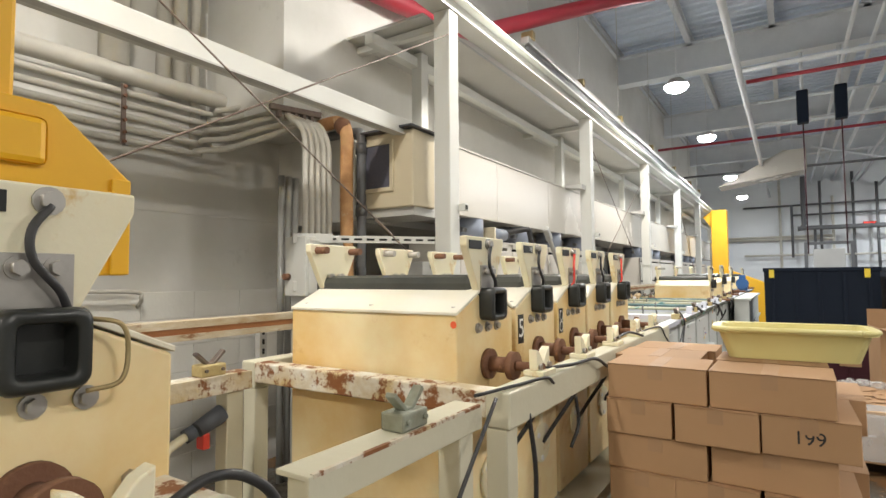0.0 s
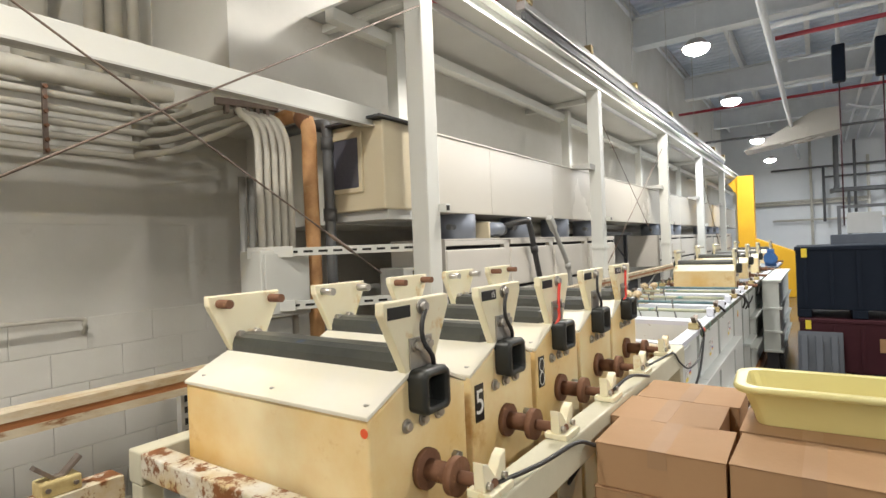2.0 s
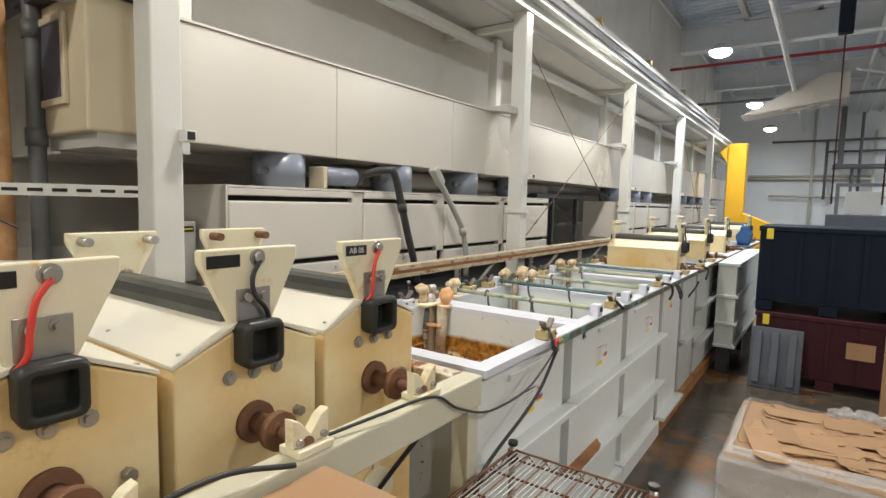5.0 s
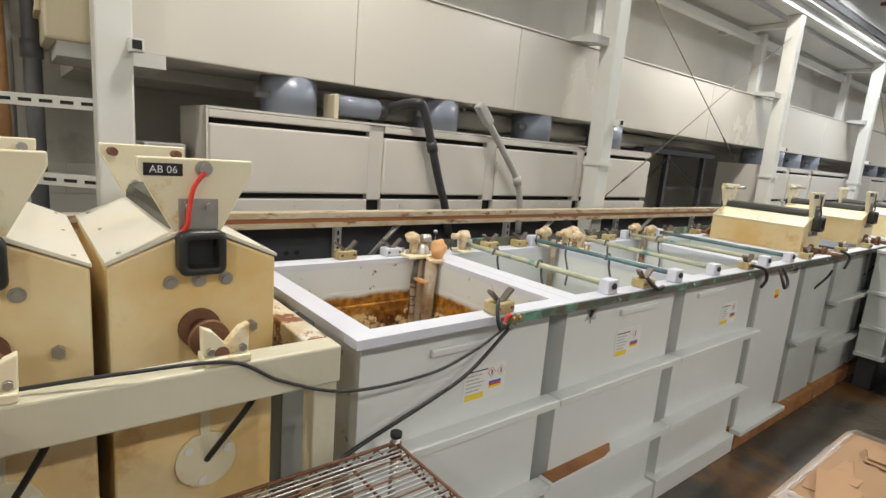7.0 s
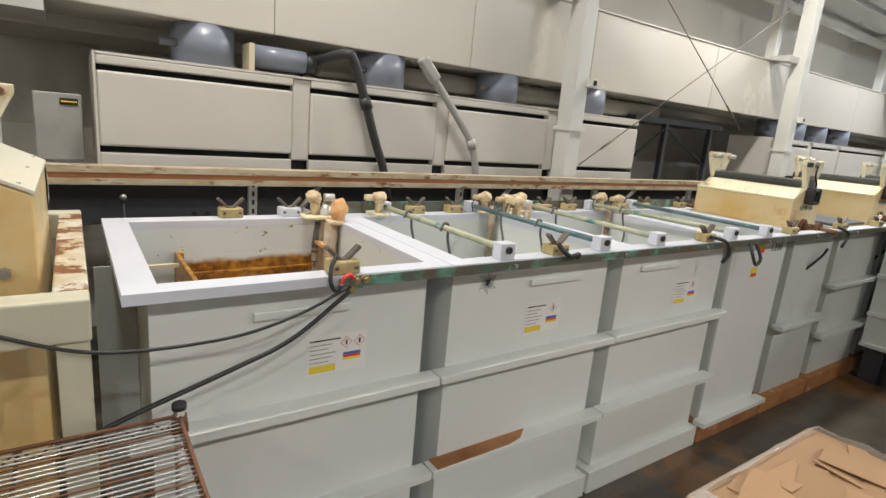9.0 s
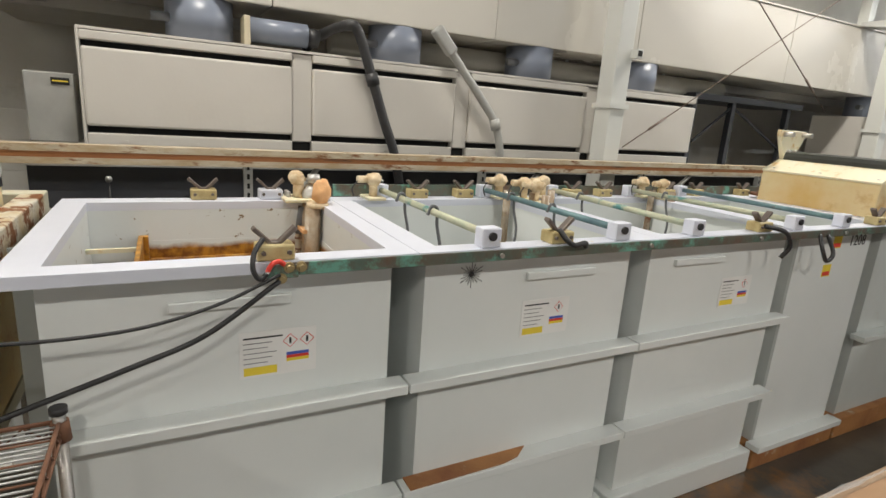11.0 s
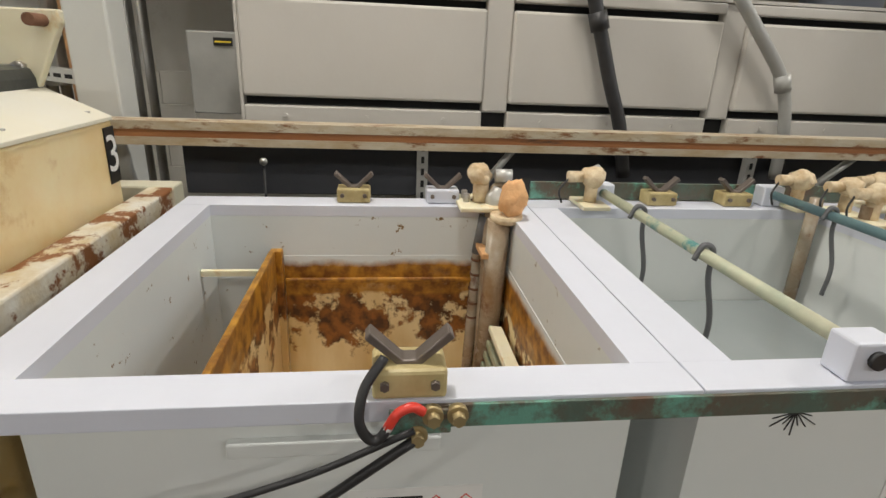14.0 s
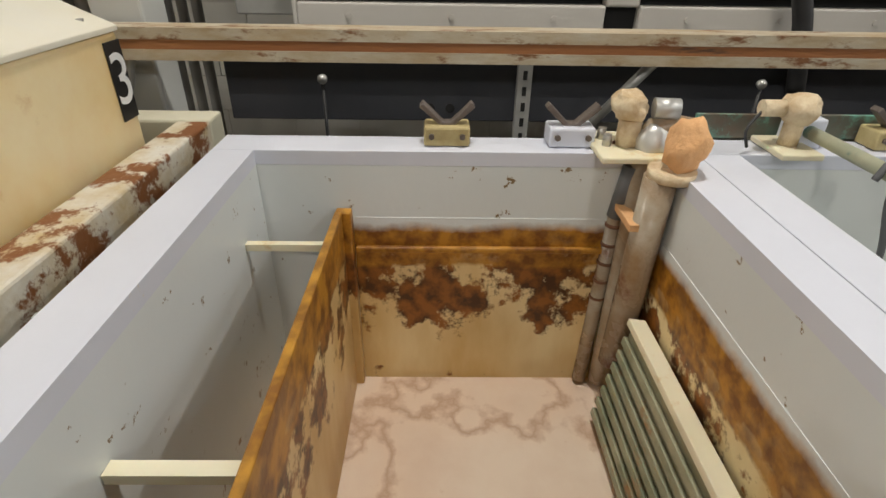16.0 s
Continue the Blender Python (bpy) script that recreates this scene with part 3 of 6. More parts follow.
part("sign_body", box(-0.2, 0.2, -0.03, 0.1, -0.1, 0.1, 0.01), M_LRED, ex)
words("lettering", "EXIT", 0.17, pose(0, -0.036, 0, 90), M_EXIT, ex)
sup = thing("supply_duct", "pale hanging ventilation duct with a slanted end", "air duct", (0, 18.6, 0))
part("duct_body", prism(bmesh.new(), [(-1.7, 4.2), (0.55, 4.5), (0.55, 5.1), (0.0, 5.1)], "y", -0.5, 0.5, 0.01), M_DUCT, sup)
part("hanger", box(0.2, 0.24, -0.02, 0.02, 5.1, 6.15), M_CEILSTEEL, sup)
col = thing("yellow_column", "tall yellow painted hoist column at the line's end", "column", (-1.75, 18.7, 0))
part("mast", box(-0.22, 0.22, -0.2, 0.2, 0, 3.55, 0.02), M_YELLOW, col)
part("top_bracket", prism(bmesh.new(), [(-0.45, 3.35), (-0.22, 3.0), (-0.22, 3.52)], "y", -0.12, 0.12, 0.01), M_YELLOW, col)
part("foot", prism(bmesh.new(), [(0.22, 0.0), (1.3, 0.0), (1.3, 1.25), (0.22, 1.7)], "y", -0.2, 0.2, 0.02), M_YELLOW, col)
mach = thing("far_machine", "dark framed machine at the end of the hall", "machine", (1.2, 22.5, 0))
part("cabinet", box(-0.9, 0.9, -0.5, 0.5, 0, 1.7, 0.03), M_SLATE, mach)
for px in (-0.65, 0.65):
    part("upright", box(px - 0.05, px + 0.05, -0.05, 0.05, 1.7, 2.55), M_PVCDK, mach)
part("crossbar", box(-0.7, 0.7, -0.05, 0.05, 2.55, 2.65), M_PVCDK, mach)
part("window_panel", box(-0.45, 0.45, -0.03, 0.03, 1.72, 2.4, 0.01), M_DUCTDK, mach)

# ---- white post frame over the line ----
POST_X = -2.06
gantry = thing("gantry_frame", "white steel post frame with long top beam over the line", "steel frame")
for k in range(7):
    yp = 3.27 + k * 3.26
    bm = bmesh.new()
    bx(bm, POST_X - 0.075, POST_X + 0.06, yp - 0.065, yp + 0.065, 0, 3.5, 0.008)
    part("post", bm, M_POST, gantry)
    part("stub", box(POST_X + 0.06, POST_X + 0.115, yp + 0.045, yp + 0.095, 2.03, 2.08), M_POST, gantry)
    part("stub_hole", box(POST_X + 0.1, POST_X + 0.117, yp + 0.053, yp + 0.087, 2.038, 2.072), M_SLOT, gantry)
    part("base_plate", box(POST_X - 0.13, POST_X + 0.12, yp - 0.12, yp + 0.12, 0, 0.015), M_POST, gantry)
    if k:
        part("joint_plate", box(POST_X - 0.09, POST_X + 0.075, yp - 0.08, yp + 0.08, 1.72, 1.75), M_POST, gantry)
part("top_beam", ibeam(bmesh.new(), POST_X - 0.09, POST_X + 0.07, -1.5, 23.2, 3.5, 3.66, "y", 0.015), M_POST, gantry)
for k in range(7):
    yp = 3.27 + k * 3.26
    part("tie_beam", box(WALL_X, POST_X - 0.09, yp - 0.03, yp + 0.03, 3.38, 3.436, 0.004), M_POST, gantry)
    part("wall_post", box(-2.6, -2.5, yp + 0.3, yp + 0.4, 2.64, 3.42, 0.004), M_POST, gantry)
part("rear_beam", box(-2.62, -2.54, 3.0, 23.2, 3.3, 3.38, 0.004), M_POST, gantry)
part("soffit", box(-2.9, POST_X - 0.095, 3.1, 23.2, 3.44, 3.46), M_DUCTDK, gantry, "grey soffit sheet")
# strip coloured darker than the beam, painting in its underside shade
part("low_beam_lip", box(-2.34, -2.285, -4.0, 3.15, 2.58, 2.59), M_DUCTDK, gantry, "lower flange, greyed for underside shade")
part("low_beam", box(-2.4, -2.3, -4.0, 3.15, 2.59, 2.7, 0.004), M_POST, gantry)

RODS = [((-2.0, 0.2, 3.14), (-2.0, 2.75, 1.68)), ((-2.0, 0.3, 1.6), (-2.0, 3.2, 3.3)), ((-2.06, 6.55, 3.3), (-2.06, 8.9, 1.86)), ((-2.06, 6.68, 1.48), (-2.06, 9.7, 3.25)), ((-2.06, 13.1, 3.3), (-2.06, 15.4, 1.6))]
for a, b in RODS:
    t = thing("brace_rod", "thin rusty steel brace rod with a turnbuckle", "brace rod", group="brace rods")
    part("rod", cyl(a, b, 0.0045, seg=6), M_ROD, t)
    a, b = Vector(a), Vector(b)
    d = (a - b).normalized() if a.z > b.z else (b - a).normalized()
    low = b if a.z > b.z else a
    part("turnbuckle", cyl(low + d * 0.25, low + d * 0.42, 0.009, seg=8), M_ROD, t)

# busbar rail hanging above the beam
bus = thing("conductor_rail", "long grey overhead conductor rail on thin hangers", "rail")
part("rail", box(-2.34, -2.24, 5.2, 18.6, 4.04, 4.12, 0.01), M_GALV, bus)
part("lower_rail", box(-2.31, -2.27, 5.25, 18.6, 3.96, 4.04, 0.004), M_PVCDK, bus)
for yy in (5.3, 7.0, 9.0, 11.4, 14.0, 16.5, 18.3):
    part("hanger", cyl((-2.29, yy, 4.12), (-2.29, yy, 6.2), 0.006, seg=6), M_GALV, bus)
    part("clamp", box(-2.36, -2.22, yy - 0.04, yy + 0.04, 4.1, 4.2, 0.01), M_BRASS, bus, "brass clamp")

# ---- exhaust duct, its end box, and slotted fume hoods ----
duct = thing("exhaust_duct", "long grey-beige box duct with lap seams", "air duct")
seams = [3.35, 4.47, 5.75, 6.9, 8.6, 10.2, 12.0, 14.0, 16.0, 18.0, 20.0, 22.5]
for a, b in zip(seams, seams[1:]):
    part("duct_section", box(-2.85, -2.27, a + 0.0015, b - 0.0015, 2.06, 2.62, 0.006), M_DUCT, duct)
part("seam_lip", box(-2.85, -2.262, 3.3, 22.5, 2.62, 2.632), M_DUCT, duct)
for yy in (6.45, 9.7, 13.0, 16.2):
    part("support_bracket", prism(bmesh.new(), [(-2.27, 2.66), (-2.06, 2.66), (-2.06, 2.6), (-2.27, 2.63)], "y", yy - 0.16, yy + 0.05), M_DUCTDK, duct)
solid("upper_bulkhead", box(WALL_X, -2.91, 2.48, 23.0, 2.74, 6.3), M_WALL, "white panelled bulkhead above the conduits", "bulkhead", kind="structure")
solid("lower_bulkhead", box(WALL_X, -2.9, 3.2, 23.0, 2.0, 2.74), M_WALL, "pale panelled bulkhead behind the duct", "bulkhead", kind="structure")

eb = thing("fan_box", "beige steel box with a dark square filter grille", "filter box")
part("body", box(-2.76, -2.22, 3.06, 3.34, 2.06, 2.62, 0.012), M_BEIGE, eb)
fr = bmesh.new()
for a in ((-2.69, -2.66, 2.18, 2.56), (-2.42, -2.39, 2.18, 2.56), (-2.66, -2.42, 2.18, 2.21), (-2.66, -2.42, 2.53, 2.56)):
    bx(fr, a[0], a[1], 3.04, 3.06, a[2], a[3], 0.003)
part("grille_frame", fr, M_BEIGE, eb)
part("grille", box(-2.66, -2.42, 3.05, 3.058, 2.21, 2.53), M_MESH, eb, "dark blue-grey grille")
part("top_lid", box(-2.79, -2.19, 3.0, 3.36, 2.62, 2.635), M_DARKBEAM, eb)
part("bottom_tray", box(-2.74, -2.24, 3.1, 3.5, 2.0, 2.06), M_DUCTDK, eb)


def fume_hood(y0, y1, splits, stacks, group):
    t = thing("fume_hood", "grey-beige slotted fume hood cabinet under the duct", "fume hood", group=group)
    xf, xb, zt, zb = -2.2, -2.7, 1.865, 1.34
    slots = ((1.79, 1.81), (1.43, 1.45))
    # solid filler painted near-black as the shade behind the slots
    part("slot_shade_block", box(xb, xf - 0.05, y0, y1, zb, zt - 0.01), M_SLOT, t)
    edges = [y0] + [v for s in splits for v in (s - 0.05, s + 0.05)] + [y1]
    part("top_strip", prism(bmesh.new(), [(xb, zt - 0.012), (xf, zt - 0.012), (xf, zt), (xb, zt)], "y", y0, y1), M_HOOD, t)
    for a, b in zip(edges[::2], edges[1::2]):
        part("upper_lip", box(xf - 0.05, xf, a, b, 1.812, zt - 0.014, 0.006), M_HOOD, t)
        part("front_panel", box(xf - 0.05, xf + 0.004, a, b, 1.455, 1.785, 0.01), M_HOOD, t)
        part("lower_lip", box(xf - 0.05, xf, a, b, zb, 1.425, 0.006), M_HOOD, t)
        for k in range(3):
            yy = a + (b - a) * (k + 0.5) / 3
            part("screw", cyl((xf, yy, 1.39), (xf + 0.006, yy, 1.39), 0.008, seg=8), M_HOOD, t)
    for s in splits:
        part("mullion", box(xf - 0.06, xf - 0.012, s - 0.05, s + 0.05, 1.42, zt - 0.014, 0.008), M_HOOD, t)
    part("side_panel", box(xb - 0.004, xf, y0 - 0.012, y0, zb, zt, 0.003), M_HOOD, t)
    for s in stacks:
        part("stack_pipe", cyl((-2.42, s, zt), (-2.42, s, 2.06), 0.152, seg=36), M_BLUEGREY, t, "blue-grey plastic stack pipe")
        part("damper_lever", cyl((-2.36, s - 0.21, 1.96), (-2.36, s - 0.13, 1.96), 0.022, seg=12), M_PVCDK, t)
    return t


fume_hood(3.67, 7.5, (4.6, 5.52, 6.5), (4.15, 5.17, 6.11, 7.06), "fume hoods")
fume_hood(9.9, 13.2, (10.8, 11.6), (10.2, 10.7, 11.3, 12.0), "fume hoods")
fume_hood(14.5, 19.0, (15.5, 16.5), (15.0, 16.0, 17.0), "fume hoods")
motor = thing("damper_motor", "grey horizontal damper actuator cylinder", "actuator")
part("barrel", cyl((-2.3, 4.36, 1.945), (-2.3, 4.64, 1.945), 0.058, seg=20), M_BLUEGREY, motor)
part("flange", box(-2.37, -2.23, 4.33, 4.36, 1.866, 2.0, 0.006), M_BEIGE, motor)
part("cap", cyl((-2.3, 4.64, 1.945), (-2.3, 4.7, 1.935), 0.045, seg=16), M_CABLE, motor)
for pts, r, m, lab in (([(-2.42, 4.66, 1.9), (-2.3, 4.73, 1.97), (-2.14, 4.81, 2.005), (-2.12, 4.86, 1.97), (-2.12, 4.938, 1.758), (-2.12, 5.013, 1.548), (-2.12, 5.075, 1.391), (-2.12, 5.12, 1.2)], 0.026, M_CABLE, "black taped cable bundle over the hood"),
                       ([(-2.12, 5.3, 2.02), (-2.12, 5.394, 1.93), (-2.12, 5.599, 1.707), (-2.12, 5.705, 1.573), (-2.12, 5.76, 1.401), (-2.12, 5.77, 1.2)], 0.023, M_PIPEG, "grey flexible conduit over the hood")):
    t = thing("flex_conduit", lab, "conduit")
    part("hose", tube(pts, r, 10, 6), m, t)
    p = Vector(pts[len(pts) // 2])
    part("collar", cyl(p - Vector((0, -0.01, 0.03)), p + Vector((0, -0.01, 0.03)), r * 1.3, seg=12), m, t)
part("elbow_box", box(-0.03, 0.03, -0.09, 0.07, -0.032, 0.032, 0.012, pose(-2.12, 5.345, 1.985, -47)), M_PIPEG, t)
solid("header_pipe", cyl((-2.64, 4.85, 1.975), (-2.64, 8.3, 1.975), 0.068, seg=20), M_PIPEW, "pale round header pipe behind the hood stacks", "pipe", kind="structure")
for yy in (5.6, 6.6, 7.6):
    solid("pipe_hanger", box(-2.645, -2.635, yy - 0.012, yy + 0.012, 2.04, 2.07), M_GALV, "small steel hanger on the header pipe", "hanger", kind="structure")
tbl = thing("steel_stand", "dark steel stand with cross braces behind the line", "stand", (-2.75, 8.6, 0))
part("top", box(-0.25, 0.25, -0.75, 0.75, 1.88, 1.93), M_DARKBEAM, tbl)
for py in (-0.7, -0.2, 0.6):
    part("leg", box(0.17, 0.22, py - 0.025, py + 0.025, 0, 1.88), M_DARKBEAM, tbl)
part("brace", cyl((0.2, -0.7, 1.5), (0.2, -0.2, 1.85), 0.012, seg=6), M_DARKBEAM, tbl)
part("brace", cyl((0.2, 0.6, 1.5), (0.2, -0.2, 1.85), 0.012, seg=6), M_DARKBEAM, tbl)

# ---- rail behind the tanks and the dark trough below it ----
rail = thing("carrier_rail", "worn cream rail with a rusty strip along the line", "rail")
part("rail_beam", prism(bmesh.new(), [(-1.98, 1.32), (-1.9, 1.32), (-1.9, 1.345), (-1.912, 1.345), (-1.912, 1.368), (-1.9, 1.368), (-1.9, 1.395), (-1.98, 1.395)], "y", -4.5, 18.0), M_RAIL, rail)
part("rust_strip", box(-1.911, -1.902, -4.5, 18.0, 1.3455, 1.3675), M_WALNUT, rail, "rust-brown strip")
for k in range(16):
    yy = -3.6 + k * 1.32
    part("strut", box(-2.13, -2.098, yy - 0.02, yy + 0.02, 0.0, 1.32), M_GALV, rail, "slotted galvanised strut")
    for j in range(6):
        part("slot", box(-2.098, -2.096, yy - 0.006, yy + 0.006, 1.06 + j * 0.045, 1.085 + j * 0.045), M_SLOT, rail)
    part("brace", cyl((-2.1, yy + 0.15, 1.05), (-1.95, yy + 0.3, 1.32), 0.014, seg=6), M_GALV, rail)
tr = thing("cable_trough", "long dark grey steel trough behind the tanks", "trough")
part("trough", box(-2.36, -2.16, 3.45, 18.0, 1.1, 1.285, 0.004), M_DARKBEAM, tr)
part("lid_edge", box(-2.36, -2.14, 3.45, 18.0, 1.285, 1.295), M_GALV, tr)
for k in range(8):
    yy = 3.75 + k * 1.05
    part("hole", cyl((-2.16, yy + 0.3, 1.14), (-2.157, yy + 0.3, 1.14), 0.014, seg=12), M_SLOT, tr)
    part("hole", cyl((-2.16, yy + 0.36, 1.14), (-2.157, yy + 0.36, 1.14), 0.014, seg=12), M_SLOT, tr)
for yy in (3.745, 5.0):
    t = thing("probe", "white knobbed probe on a thin dark lead", "probe", (-2.1, yy, 0), "probes")
    part("knob", lump(bmesh.new(), (0, 0, 1.235), 0.014, 2, rough=0.1), M_GALV, t)
    part("lead", cyl((0, 0, 0.9), (0, 0, 1.22), 0.005, seg=6), M_CABLE, t)
slot = thing("slotted_channel", "white slotted channel bracket between box and post", "bracket", group="channel brackets")
for z in (1.79, 1.47):
    m = pose(-2.66, 2.62, z, 0, 0, 50)
    part("channel", box(0, 0.84, -0.02, 0.0, 0, 0.05, 0.002, m), M_POST, slot)
    part("channel_lip", box(0, 0.84, 0.0, 0.03, 0.046, 0.05, 0, m), M_POST, slot)
    part("end_plate", box(-0.2, 0.06, -0.04, -0.02, -0.005, 0.06, 0.002, m), M_POST, slot)
    for k in range(9):
        part("slot", box(0.03 + k * 0.088, 0.085 + k * 0.088, -0.022, -0.02, 0.018, 0.032, 0, m), M_SLOT, slot)

# ---- wall services at the line's start ----
for k, z in enumerate((2.9, 2.78, 2.7, 2.62, 2.54, 2.46)):
    r = 0.06 if k == 0 else 0.022
    end = 2.55 - k * 0.03
    pts = [(-3.62, -6.5, z), (-3.62, 1.9 - 0.1 * k, z), (-3.5, end - 0.15, z + 0.01), (-3.15, end + 0.1, z + 0.1), (-2.9, 2.48 + k * 0.045, 2.68), (-2.78, 2.5 + k * 0.053, 2.55), (-2.77, 2.5 + k * 0.056, 2.2), (-2.77, 2.5 + k * 0.056, 1.3)] if k else [(-3.62, -6.5, z), (-3.62, 1.9, z), (-3.4, 2.6, z), (-3.0, 2.85, z - 0.05), (-2.9, 2.9, z - 0.1)]
    solid("wall_conduit", tube(pts, r, 10, 6), M_PIPEW, "grey-white painted conduit bending down from the wall", "conduit", "wall conduits", "structure")
for yy in (0.0, 1.75):
    t = thing("pipe_clamp", "rusty strut clamp holding the wall conduits", "pipe clamp", group="pipe clamps")
    part("strap", box(-3.59, -3.57, yy - 0.012, yy + 0.012, 2.42, 2.82), M_ROD, t)
    for z in (2.44, 2.5, 2.58, 2.66, 2.74, 2.8):
        part("bolt", cyl((-3.57, yy, z), (-3.55, yy, z), 0.012, seg=6), M_RUST, t)
solid("orange_pipe", tube([(-2.95, 2.86, 2.7), (-2.76, 2.88, 2.7), (-2.7, 2.89, 2.6), (-2.7, 2.89, 2.3), (-2.7, 2.9, 1.2)], 0.048, 14, 5), M_PIPEO, "stained orange-brown lagged pipe with an elbow", "pipe", kind="structure")
solid("pvc_pipe", tube([(-3.2, 3.03, 2.66), (-2.76, 3.03, 2.66), (-2.68, 3.03, 2.6), (-2.68, 3.03, 2.3), (-2.68, 3.03, 1.0)], 0.036, 14, 5), M_PVCDK, "dark grey plastic pipe with an elbow", "pipe", kind="structure")
eb2 = thing("strut_bracket", "dark rusty strut bracket gathering the bent conduits", "bracket")
part("channel", box(-0.02, 0.02, -0.02, 0.36, -0.02, 0.02, 0.003, pose(-2.95, 2.42, 2.735, 0, 0, -18)), M_ROD, eb2)
for k in range(5):
    part("strap", box(-0.026, 0.026, -0.012, 0.012, -0.06, 0.022, 0.002, pose(-2.945 + 0.018 * k, 2.47 + 0.058 * k, 2.73, 0, 0, -18)), M_ROD, eb2)
solid("pipe_elbow", lump(bmesh.new(), (-2.735, 2.884, 2.67), 0.066, 4, (1, 0.95, 1), 0.08), M_RUST, "dark rust-brown pipe elbow", "pipe elbow", kind="structure")
for z in (2.52, 2.05):
    solid("pipe_coupling", cyl((-2.68, 3.03, z - 0.04), (-2.68, 3.03, z + 0.04), 0.044, seg=16), M_PVCDK, "dark grey plastic pipe coupling", "pipe fitting", kind="structure")
for yy in (2.8, 2.87, 2.94):
    solid("back_pipe", cyl((-3.3, yy, 0), (-3.3, yy, 2.35), 0.025, seg=10), M_PIPEG, "thin grey upright conduit on the wall", "conduit", kind="structure")
for yy, r, z0 in ((1.72, 0.09, 2.95), (2.05, 0.05, 2.9), (2.17, 0.05, 2.9), (2.29, 0.035, 2.5)):
    solid("riser_pipe", cyl((-3.66, yy, z0), (-3.66, yy, 6.3), r, seg=16), M_PIPEW, "white painted riser pipe on the wall", "pipe", kind="structure")
solid("wall_handrail", tube([(-3.8, 0.85, 1.36), (-3.7, 0.9, 1.44), (-3.7, 1.0, 1.47), (-3.7, 1.85, 1.47), (-3.7, 1.95, 1.42), (-3.8, 1.98, 1.36)], 0.014, 8), M_PIPEW, "thin white rail fixed on the wall", "rail", kind="structure")
jb = thing("junction_box", "white wall-mounted electrical panel with a knob", "electrical box")
part("cabinet", box(-2.86, -2.66, 2.46, 2.82, 1.43, 1.83, 0.008), M_POST, jb)
part("door", box(-2.66, -2.648, 2.48, 2.8, 1.45, 1.81, 0.004), M_POST, jb)
part("knob", cyl((-2.82, 2.46, 1.56), (-2.82, 2.42, 1.56), 0.022, seg=12), M_RUST, jb)
part("stand_pipe", box(-2.84, -2.7, 2.5, 2.7, 0, 1.43), M_PIPEG, jb)
gb = thing("grey_panel_box", "small grey electrical enclosure with a black label", "electrical box")
part("cabinet", box(-2.62, -2.4, 3.43, 3.615, 1.365, 1.672, 0.006), M_PIPEG, gb)
part("label_plate", box(-2.4, -2.396, 3.53, 3.6, 1.62, 1.65), M_PLATE, gb, "black label plate")
part("label_text_line", box(-2.396, -2.3955, 3.535, 3.595, 1.632, 1.638), M_LYELLOW, gb)


